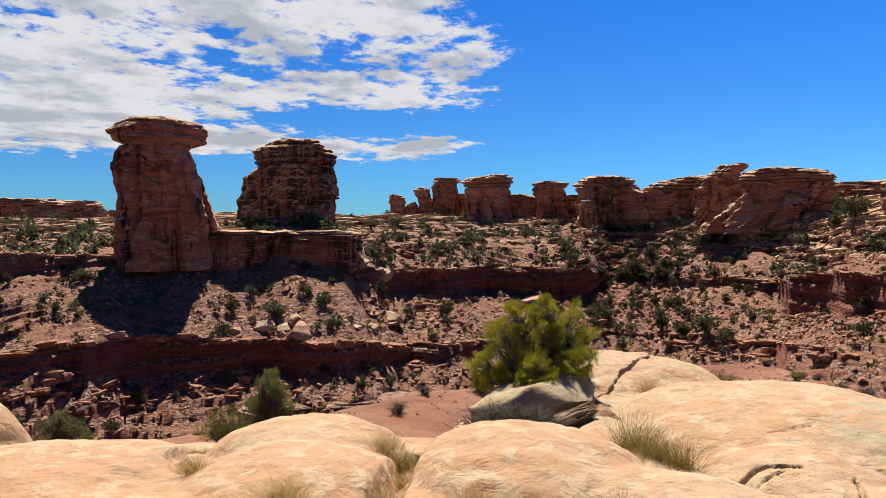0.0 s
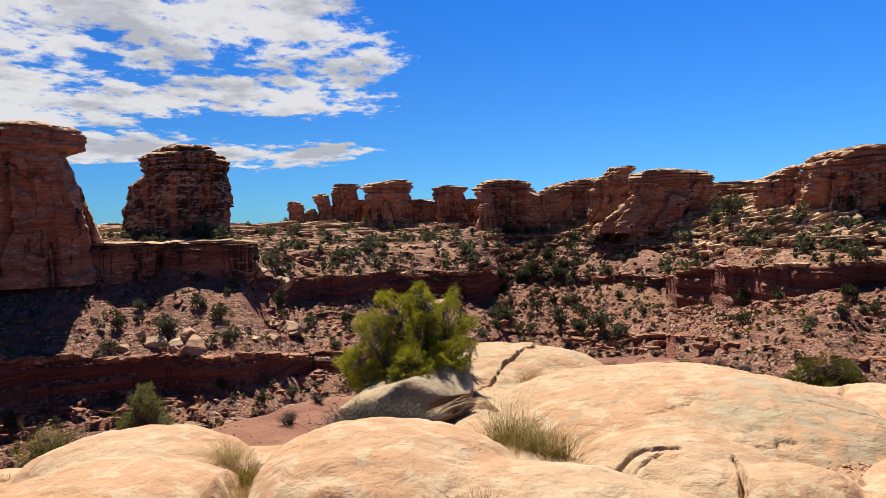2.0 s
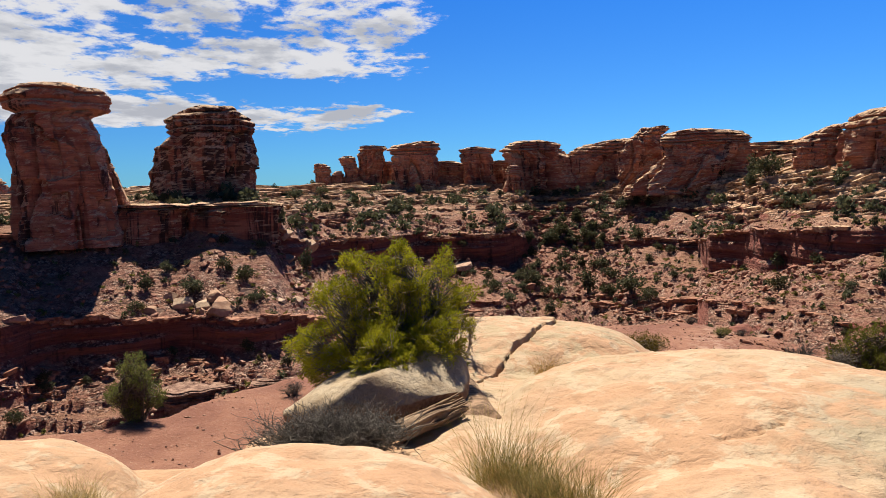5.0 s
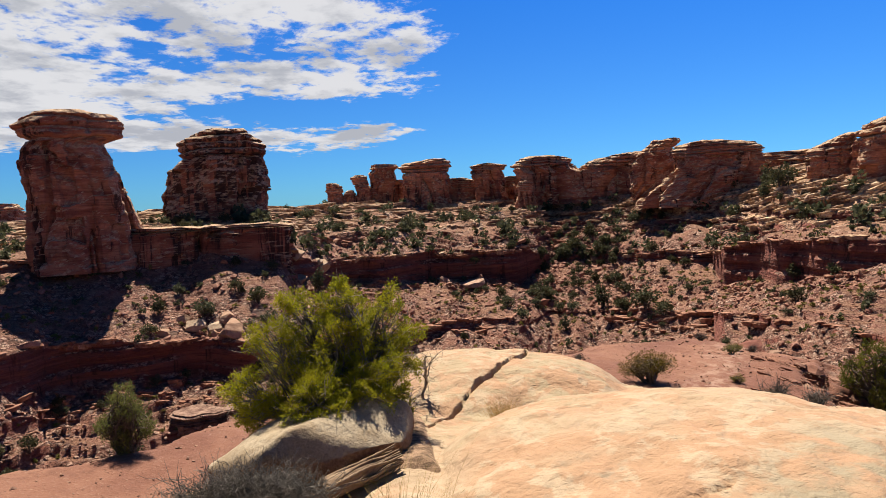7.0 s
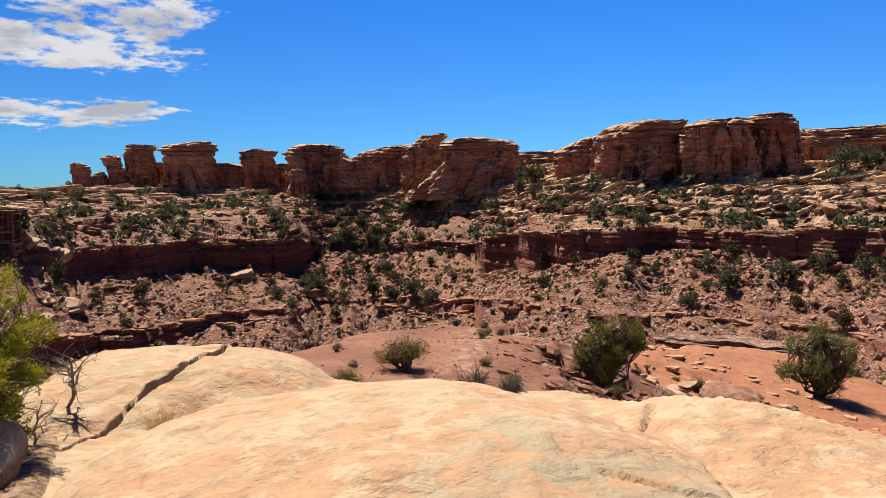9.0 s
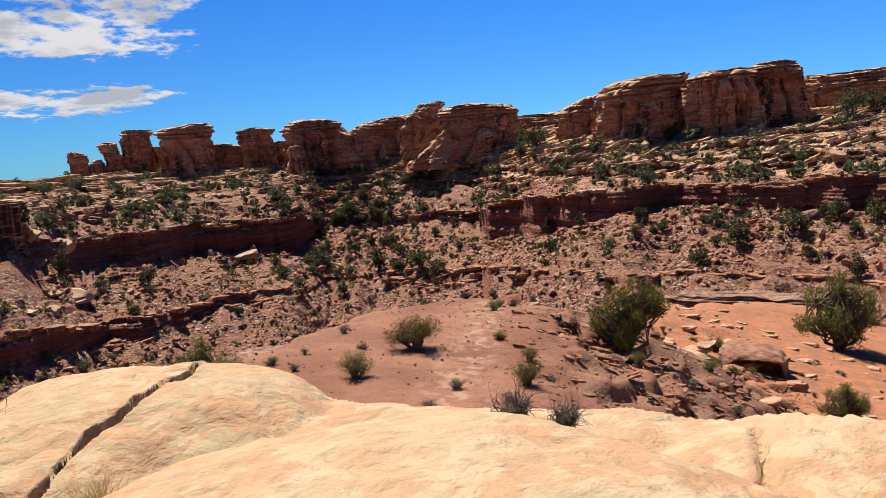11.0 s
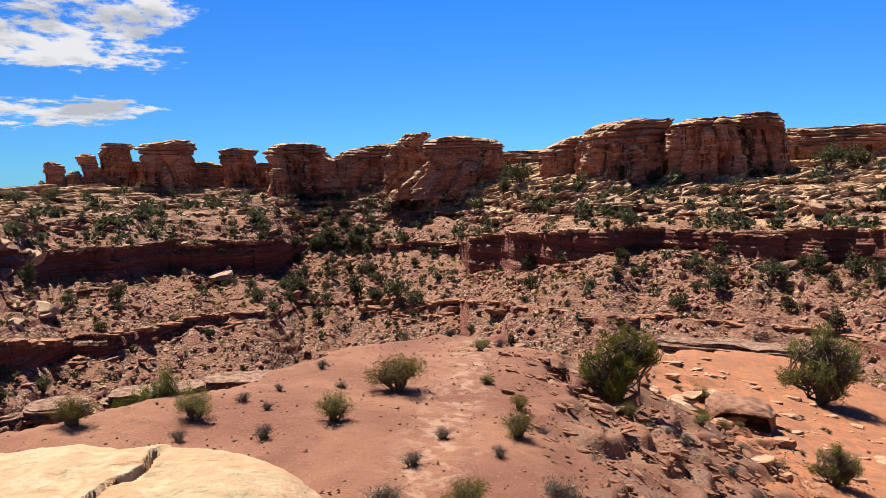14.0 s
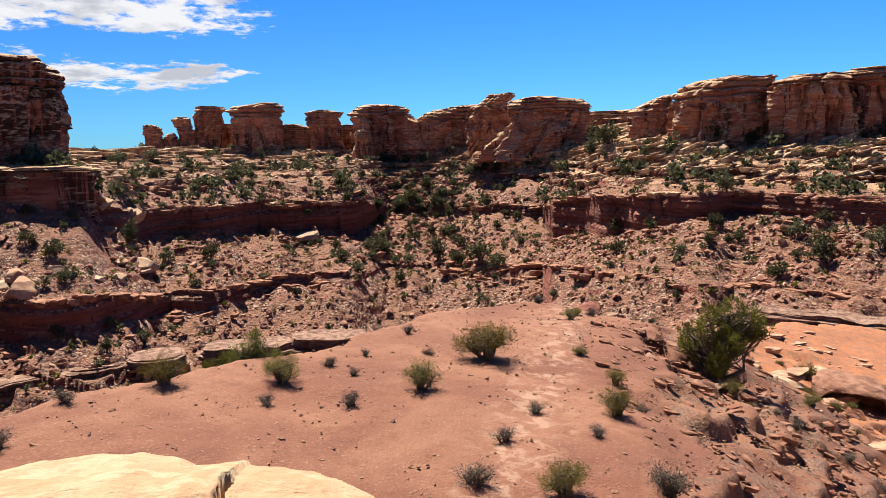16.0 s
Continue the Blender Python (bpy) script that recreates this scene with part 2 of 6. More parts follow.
def wall_material():
    m, n = material("canyon_strata")
    p = where(n)
    g = n.add("ShaderNodeNewGeometry")
    s = n.add("ShaderNodeSeparateXYZ", i0=p).outputs
    nz = n.add("ShaderNodeSeparateXYZ", i0=g.outputs["Normal"]).outputs[2]
    big = n.noise(p, 0.035, 4.0, 0.55)
    mid = n.noise(p, 0.22, 6.0, 0.65)
    fine = n.noise(p, 1.5, 7.0, 0.78)
    bed = n.noise(n.scaled(p, 0.03, 0.03, 1.0), 0.9, 5.0, 0.7)
    thin = n.noise(n.scaled(p, 0.05, 0.05, 1.0), 3.1, 3.0, 0.7)
    streak = n.noise(n.scaled(p, 1.0, 1.0, 0.05), 0.5, 5.0, 0.7)
    zz = n.math("ADD", s[2], n.math("MULTIPLY", n.math("SUBTRACT", big, 0.5), 5.0))
    # debris colours: red below, tan sandstone above the cliff band
    red = n.mix(n.ramp(mid, 0.35, 0.65), (0.140, 0.058, 0.044, 1), (0.315, 0.150, 0.108, 1))
    red = n.mix(n.ramp(n.noise(p, 0.8, 7.0, 0.8), 0.52, 0.60, 0.0, 0.7), red, (0.065, 0.028, 0.021, 1))
    red = n.mix(n.ramp(fine, 0.53, 0.63, 0.0, 0.75), red, (0.410, 0.255, 0.195, 1))
    tan = n.mix(n.ramp(mid, 0.35, 0.62), (0.457, 0.253, 0.151, 1), (0.697, 0.458, 0.293, 1))
    tan = n.mix(n.ramp(fine, 0.50, 0.62, 0.0, 0.75), tan, (0.218, 0.121, 0.079, 1))
    az = n.math("ADD", n.math("ARCTAN2", s[0], s[1]), n.math("MULTIPLY", n.math("SUBTRACT", big, 0.5), 0.5))
    east = n.ramp(az, 0.05, 0.50, 0.35, 1.0)
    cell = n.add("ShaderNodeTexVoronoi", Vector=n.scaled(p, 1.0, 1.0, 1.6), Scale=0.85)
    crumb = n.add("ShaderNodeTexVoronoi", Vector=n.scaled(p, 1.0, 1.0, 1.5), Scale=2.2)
    tone = n.add("ShaderNodeSeparateColor", i0=cell.outputs["Color"]).outputs[0]
    tone2 = n.add("ShaderNodeSeparateColor", i0=crumb.outputs["Color"]).outputs[0]
    stony = n.ramp(n.noise(p, 0.12, 5.0, 0.65), 0.40, 0.56)
    flat = n.mix(n.math("MULTIPLY", n.ramp(zz, -14.0, -9.5), east), red, tan)
    flat = n.mix(n.math("MULTIPLY", stony, n.ramp(tone, 0.62, 0.72, 0.0, 0.75)), flat, n.mix(tone2, (0.370, 0.230, 0.175, 1), (0.540, 0.395, 0.310, 1)))
    flat = n.mix(n.math("MULTIPLY", stony, n.ramp(tone2, 0.70, 0.78, 0.0, 0.7)), flat, (0.450, 0.310, 0.240, 1))
    # shade between the stones is painted in: near-black along the cell edges
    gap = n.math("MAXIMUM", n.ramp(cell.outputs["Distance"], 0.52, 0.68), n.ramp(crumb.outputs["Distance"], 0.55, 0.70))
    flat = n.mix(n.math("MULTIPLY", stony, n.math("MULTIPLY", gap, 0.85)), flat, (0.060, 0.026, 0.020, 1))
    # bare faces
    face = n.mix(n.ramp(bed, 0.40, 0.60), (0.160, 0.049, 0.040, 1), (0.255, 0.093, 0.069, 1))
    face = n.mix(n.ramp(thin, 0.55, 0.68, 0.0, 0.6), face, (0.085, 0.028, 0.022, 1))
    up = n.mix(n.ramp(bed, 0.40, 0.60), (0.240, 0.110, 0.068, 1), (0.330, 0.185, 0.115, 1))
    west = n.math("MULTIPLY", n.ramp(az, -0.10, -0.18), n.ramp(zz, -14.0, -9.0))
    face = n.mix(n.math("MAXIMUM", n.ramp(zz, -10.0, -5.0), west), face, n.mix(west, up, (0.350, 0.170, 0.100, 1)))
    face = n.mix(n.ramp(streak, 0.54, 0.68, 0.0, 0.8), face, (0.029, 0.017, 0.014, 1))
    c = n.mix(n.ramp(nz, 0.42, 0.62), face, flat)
    # red sand gathers on level ground
    c = n.mix(n.math("MULTIPLY", n.ramp(nz, 0.86, 0.97), n.ramp(n.noise(p, 0.09, 5.0, 0.6), 0.34, 0.52)), c, n.mix(n.ramp(fine, 0.4, 0.6), (0.166, 0.077, 0.048, 1), (0.260, 0.140, 0.094, 1)))
    h = n.math("ADD", mid, n.math("MULTIPLY", fine, 0.5))
    h = n.math("ADD", h, n.math("MULTIPLY", thin, 0.5))
    h = n.math("SUBTRACT", h, n.math("MULTIPLY", cell.outputs["Distance"], n.math("MULTIPLY", stony, 0.45)))
    finish(n, c, 0.95, h, 1.6)
    return m


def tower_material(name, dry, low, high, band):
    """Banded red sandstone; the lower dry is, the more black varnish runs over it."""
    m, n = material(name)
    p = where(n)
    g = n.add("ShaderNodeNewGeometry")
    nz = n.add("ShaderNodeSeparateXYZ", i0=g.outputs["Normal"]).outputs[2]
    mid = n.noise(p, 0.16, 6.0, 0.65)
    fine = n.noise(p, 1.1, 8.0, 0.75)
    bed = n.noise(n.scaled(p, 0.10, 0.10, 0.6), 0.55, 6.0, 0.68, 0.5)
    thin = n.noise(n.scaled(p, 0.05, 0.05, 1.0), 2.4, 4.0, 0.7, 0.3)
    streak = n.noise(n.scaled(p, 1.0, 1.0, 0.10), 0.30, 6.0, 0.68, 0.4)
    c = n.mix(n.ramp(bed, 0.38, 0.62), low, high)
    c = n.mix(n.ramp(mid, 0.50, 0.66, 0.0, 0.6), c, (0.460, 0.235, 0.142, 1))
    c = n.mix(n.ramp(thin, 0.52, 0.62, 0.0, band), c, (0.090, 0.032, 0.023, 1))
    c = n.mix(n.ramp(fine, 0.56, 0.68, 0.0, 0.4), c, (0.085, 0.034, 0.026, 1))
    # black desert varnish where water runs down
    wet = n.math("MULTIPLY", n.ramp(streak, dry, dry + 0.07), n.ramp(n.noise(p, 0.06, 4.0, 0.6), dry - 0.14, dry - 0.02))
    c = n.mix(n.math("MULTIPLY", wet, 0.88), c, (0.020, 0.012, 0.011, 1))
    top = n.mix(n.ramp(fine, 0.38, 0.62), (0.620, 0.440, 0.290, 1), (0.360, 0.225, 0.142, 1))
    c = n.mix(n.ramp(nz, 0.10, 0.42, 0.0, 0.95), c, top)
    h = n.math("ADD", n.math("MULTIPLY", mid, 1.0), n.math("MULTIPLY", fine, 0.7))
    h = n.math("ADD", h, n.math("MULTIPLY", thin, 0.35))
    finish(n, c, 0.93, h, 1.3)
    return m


def plain_material(name, a, b, scale, rough=0.9, bump=0.01, through=0.0, spread=0.0):
    """Two tones mixed by noise, each object a little apart from the next."""
    m, n = material(name)
    p = where(n)
    f = n.noise(p, scale, 5.0, 0.65)
    c = n.mix(n.ramp(f, 0.35, 0.65), a, b)
    if spread:
        r = n.add("ShaderNodeObjectInfo").outputs["Random"]
        c = n.add("ShaderNodeHueSaturation", Hue=n.ramp(r, 0, 1, 0.5 - 0.03 * spread, 0.5 + 0.02 * spread, False),
                  Saturation=n.ramp(r, 0, 1, 1.1, 0.85, False), Value=n.ramp(r, 0, 1, 1 - 0.3 * spread, 1 + 0.3 * spread, False), Color=c).outputs[0]
    finish(n, c, rough, n.math("ADD", f, n.math("MULTIPLY", n.noise(p, scale * 6, 4.0, 0.6), 0.5)), bump, 1.0, through)
    return m


SLICK, SOIL, WALL, TOWER = slickrock_material(), soil_material(), wall_material(), tower_material("banded_sandstone", 0.53, (0.270, 0.088, 0.057, 1), (0.510, 0.218, 0.136, 1), 0.4)
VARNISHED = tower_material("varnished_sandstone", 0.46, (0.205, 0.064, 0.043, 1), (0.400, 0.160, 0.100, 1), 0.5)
ROCK = plain_material("talus_rock", (0.190, 0.092, 0.064, 1), (0.330, 0.200, 0.142, 1), 0.9, 0.95, 0.15, 0, 0.5)
PALE_ROCK = plain_material("pale_boulder", (0.272, 0.173, 0.113, 1), (0.367, 0.258, 0.176, 1), 0.8, 0.95, 0.12, 0, 0.5)
def boulder_material():
    m, n = material("grey_lichen_sandstone")
    p = where(n)
    nz = n.add("ShaderNodeSeparateXYZ", i0=n.add("ShaderNodeNewGeometry").outputs["Normal"]).outputs[2]
    f = n.noise(p, 2.4, 5.0, 0.65)
    fine = n.noise(p, 26.0, 5.0, 0.7)
    c = n.mix(n.ramp(f, 0.38, 0.62), (0.320, 0.264, 0.188, 1), (0.240, 0.180, 0.116, 1))
    c = n.mix(n.ramp(fine, 0.5, 0.68, 0.0, 0.6), c, (0.128, 0.100, 0.072, 1))
    brown = n.mix(n.ramp(fine, 0.4, 0.6), (0.160, 0.084, 0.044, 1), (0.240, 0.136, 0.076, 1))
    c = n.mix(n.ramp(n.math("ADD", nz, n.math("MULTIPLY", n.math("SUBTRACT", f, 0.5), 0.6)), 0.30, 0.12), c, brown)
    finish(n, c, 0.95, n.math("ADD", f, n.math("MULTIPLY", fine, 0.25)), 0.06)
    return m


GREY_ROCK = boulder_material()
RED_ROCK = plain_material("red_ledge_rock", (0.145, 0.069, 0.047, 1), (0.243, 0.130, 0.086, 1), 1.4, 0.95, 0.08, 0, 0.6)
BARK = plain_material("grey_bark", (0.062, 0.048, 0.038, 1), (0.130, 0.106, 0.086, 1), 14.0, 0.95, 0.01)
LEAF_TREE = plain_material("yellow_green_needles", (0.170, 0.180, 0.011, 1), (0.300, 0.280, 0.018, 1), 5.0, 0.75, 0.0, 0.45)
LEAF_DARK = plain_material("juniper_needles", (0.037, 0.043, 0.020, 1), (0.081, 0.082, 0.039, 1), 0.7, 0.8, 0.0, 0.3, 1.0)
LEAF_PINYON = plain_material("pinyon_needles", (0.066, 0.080, 0.014, 1), (0.150, 0.155, 0.030, 1), 0.8, 0.8, 0.0, 0.35, 0.5)
LEAF_OLIVE = plain_material("olive_shrub_leaves", (0.099, 0.094, 0.017, 1), (0.164, 0.138, 0.029, 1), 2.0, 0.8, 0.0, 0.35, 0.8)
TWIG_GREY = plain_material("grey_twigs", (0.067, 0.060, 0.053, 1), (0.120, 0.108, 0.096, 1), 9.0, 0.95, 0.0, 0.0, 0.5)
DEAD = plain_material("weathered_deadwood", (0.150, 0.118, 0.092, 1), (0.290, 0.240, 0.195, 1), 18.0, 0.9, 0.01)
LOG = plain_material("bleached_juniper_log", (0.144, 0.091, 0.058, 1), (0.240, 0.168, 0.110, 1), 7.0, 0.9, 0.02)
GRASS = plain_material("dry_grass_blades", (0.27, 0.205, 0.075, 1), (0.52, 0.39, 0.19, 1), 22.0, 0.8, 0.0, 0.4, 0.5)
def grit_material():
    m, n = material("grit_floor")
    p = where(n)
    cell = n.add("ShaderNodeTexVoronoi", Vector=p, Scale=105.0)
    tone = n.add("ShaderNodeSeparateColor", i0=cell.outputs["Color"]).outputs[0]
    c = n.mix(tone, (0.30, 0.170, 0.100, 1), (0.42, 0.280, 0.185, 1))
    c = n.mix(n.ramp(n.noise(p, 2.0, 5.0, 0.6), 0.4, 0.65, 0.0, 0.5), c, (0.34, 0.200, 0.122, 1))
    finish(n, c, 0.95, n.noise(p, 14.0, 7.0, 0.8), 0.05)
    return m


GRIT_FLOOR = grit_material()
RED_SLAB = plain_material("red_bedded_sandstone", (0.142, 0.054, 0.034, 1), (0.312, 0.165, 0.109, 1), 0.8, 0.95, 0.25)
TAN_SLAB = plain_material("tan_bedded_sandstone", (0.165, 0.088, 0.055, 1), (0.470, 0.325, 0.210, 1), 0.45, 0.95, 0.4)
FLANK_SLAB = plain_material("grey_brown_bedded_rock", (0.107, 0.048, 0.033, 1), (0.271, 0.129, 0.084, 1), 2.0, 0.95, 0.1)
PINK_SLAB = plain_material("pink_bedded_sandstone", (0.250, 0.130, 0.085, 1), (0.400, 0.250, 0.170, 1), 0.9, 0.95, 0.2)
CREAM_SLAB = plain_material("cream_bedded_sandstone", (0.250, 0.155, 0.098, 1), (0.620, 0.455, 0.300, 1), 0.6, 0.95, 0.35)
LITTER = plain_material("dark_plant_litter", (0.10, 0.062, 0.038, 1), (0.30, 0.195, 0.125, 1), 11.0, 0.95, 0.03)
GRIT = plain_material("orange_grit", (0.27, 0.150, 0.088, 1), (0.42, 0.275, 0.18, 1), 30.0, 0.95, 0.004)


# ---- numeric noise ----
def lattice(ix, iy, iz, seed):
    h = (ix.astype(np.int64) * 374761393 + iy.astype(np.int64) * 668265263 + iz.astype(np.int64) * 2147483647 + seed * 974634541) & 0xFFFFFFFF
    h = ((h ^ (h >> 13)) * 1274126177) & 0xFFFFFFFF
    h = ((h ^ (h >> 16)) * 1911520717) & 0xFFFFFFFF
    return ((h ^ (h >> 15)) & 0xFFFF) / 65535.0


def vnoise(x, y, z, seed=0):
    x, y, z = np.broadcast_arrays(np.asarray(x, float), np.asarray(y, float), np.asarray(z, float))
    ix, iy, iz = np.floor(x), np.floor(y), np.floor(z)
    fx, fy, fz = x - ix, y - iy, z - iz
    fx, fy, fz = fx * fx * (3 - 2 * fx), fy * fy * (3 - 2 * fy), fz * fz * (3 - 2 * fz)
    out = 0.0
    for dx in (0, 1):
        for dy in (0, 1):
            for dz in (0, 1):
                w = (fx if dx else 1 - fx) * (fy if dy else 1 - fy) * (fz if dz else 1 - fz)
                out = out + w * lattice(ix + dx, iy + dy, iz + dz, seed)
    return out


def fbm(x, y, z=0.0, octaves=4, seed=0, gain=0.5):
    total, amp, norm = 0.0, 1.0, 0.0
    for i in range(octaves):
        total = total + amp * (vnoise(np.asarray(x) * 2.03 ** i, np.asarray(y) * 2.03 ** i, np.asarray(z) * 2.03 ** i, seed + i * 17) - 0.5)
        norm += amp
        amp *= gain
    return 2.0 * total / norm


def smooth(v, lo, hi):
    t = np.clip((v - lo) / (hi - lo), 0, 1)
    return t * t * (3 - 2 * t)


# ---- mesh helpers ----
def mesh_of(name, verts, faces, mat, shade=True):
    me = bpy.data.meshes.new(name)
    me.from_pydata(np.asarray(verts, float).reshape(-1, 3).tolist(), [], faces if isinstance(faces, list) else faces.tolist())
    me.materials.append(mat)
    if shade:
        me.polygons.foreach_set("use_smooth", np.ones(len(me.polygons), bool))
    me.update()
    return me


def grid_faces(rows, cols, wrap=False):
    i = np.arange(rows - 1)[:, None] * cols
    j = np.arange(cols if wrap else cols - 1)[None, :]
    k = (j + 1) % cols
    return np.stack([i + j, i + k, i + cols + k, i + cols + j], -1).reshape(-1, 4)


def part(name, me, parent, label=""):
    ob = new(name, me)
    ob.parent = parent
    if label:
        tagged(ob, label)
    return ob


def thing(name, place, label, category, group="", turn=0.0, size=1.0, kind=""):
    ob = new(name)
    ob.empty_display_size = 0.2
    ob.matrix_world = pose(*place, 0, 0, turn) @ Matrix.Diagonal((size, size, size, 1))
    return tagged(ob, label, category, group, kind)


# ---- the far canyon: one sheet out to the horizon ----
NODE = [-180, -110, -60, -33, -25, -17, -8.2, -6.4, 0, 6, 11, 13.5, 17, 25.9, 26.7, 33, 40, 46, 52, 57, 110, 180]


def over(az, *vals):
    return np.interp(az, NODE, vals)


def canyon_profile(az):
    """Distance and height of each break of slope, from the canyon's foot to the horizon."""
    foot_e = over(az, -15, -15, -17, -17, -17, -16.5, -15.2, -15, -14, -13, -12.5, -12, -12, -12, -12.5, -13, -14, -14, -14, -14, -15, -15)
    foot_r = over(az, 90, 90, 90, 90, 92, 95, 100, 100, 105, 110, 115, 120, 125, 120, 112, 100, 92, 88, 88, 88, 90, 90)
    low_e = over(az, -12, -12, -11.6, -11.0, -11.6, -12.2, -12.2, -12.2, -11.4, -10.4, -10, -9.6, -9.5, -9.6, -9.9, -10.3, -10.3, -10.6, -11, -11, -12, -12)
    step_e = over(az, 1.3, 1.3, 1.2, 1.4, 2.7, 2.75, 2.1, 2.0, 1.0, 0.8, 0.5, 0.3, 0.3, 0.5, 0.5, 0.3, 0.25, 0.25, 0.3, 0.3, 1.3, 1.3)
    cliff_e = over(az, -6, -6, -4.3, -4.3, -3.3, -2.7, -3.2, -5.7, -6.2, -6.3, -6.6, -5.2, -5.0, -5.4, -7.3, -6.6, -5.2, -5.2, -5.7, -5.9, -6, -6)
    rim_e = over(az, -3, -3, -2.6, -2.6, -2.6, -1.4, -1.5, -4.15, -4.1, -4.0, -3.85, -4.6, -4.5, -4.6, -4.35, -3.9, -3.7, -3.6, -3.55, -3.5, -3, -3)
    rim_r = over(az, 190, 190, 195, 200, 207, 208, 212, 216, 245, 255, 262, 290, 300, 262, 240, 212, 198, 190, 186, 184, 190, 190)
    slick_e = over(az, -2.4, -2.4, -2.2, -2.2, -2.2, -1.0, -1.1, -2.3, -2.3, -2.3, -2.3, -2.4, -2.4, -2.6, -3.6, -3.2, -2.9, -2.9, -2.9, -2.9, -2.4, -2.4)
    top_e = over(az, -1.4, -1.4, -1.4, -1.3, -1.2, -0.75, -0.85, -1.1, -1.2, -1.05, -0.75, -0.5, -0.3, -0.3, -0.3, 0.2, 0.1, 0.0, 0.5, 0.8, -1.4, -1.4)
    wide = over(az, 40, 40, 40, 40, 40, 22, 30, 40, 45, 45, 45, 30, 20, 18, 34, 34, 32, 36, 45, 50, 40, 40)
    base_e = over(az, -0.6, -0.6, -0.5, -0.3, -0.2, 0.0, 0.0, 0.1, 0.2, 0.35, 0.55, 0.7, 0.8, 0.95, 1.0, 1.4, 1.8, 1.9, 1.9, 2.1, -0.6, -0.6)
    w1 = 1 + 0.042 * fbm(az / 3.1, 0, 0, 2, 3)
    w2 = 1 + 0.035 * fbm(az / 3.3, 5, 0, 2, 8)
    g = 0.26 * fbm(az / 1.7, 9, 0, 2, 12)
    g2 = 0.05 * fbm(az / 1.3, 3, 0, 4, 31)
    rim_r = rim_r * w1
    low_r = 0.80 * rim_r * w2
    foot_r, foot_e = 0.70 * rim_r, foot_e - 1.4
    rows = [(12 + 0 * az, -62 + 0 * az), (60 + 0 * az, -56 + 0 * az)]
    for r, el in ((foot_r, foot_e), (low_r, low_e + g), (low_r + 2.0, low_e + g + step_e), (rim_r - 2, cliff_e + g), (rim_r, rim_e + g2),
                  (rim_r + 22, slick_e), (rim_r + 22 + wide, top_e), (rim_r + 60 + 1.6 * wide, base_e)):
        rows.append((r, r * np.tan(np.radians(el))))
    rows.append((rim_r + 420, 0.6 * rows[-1][1] + 0 * az))
    rows.append((1400 + 0 * az, -2 + 0 * az))
    rows.append((4200 + 0 * az, -6 + 0 * az))
    return rows


AZ = np.concatenate([np.arange(-180, -44, 4.0), np.arange(-44, 66, 0.115), np.arange(66, 180.1, 4.0)])
SUBS = [2, 3, 26, 20, 66, 40, 30, 52, 26, 10, 5, 3]


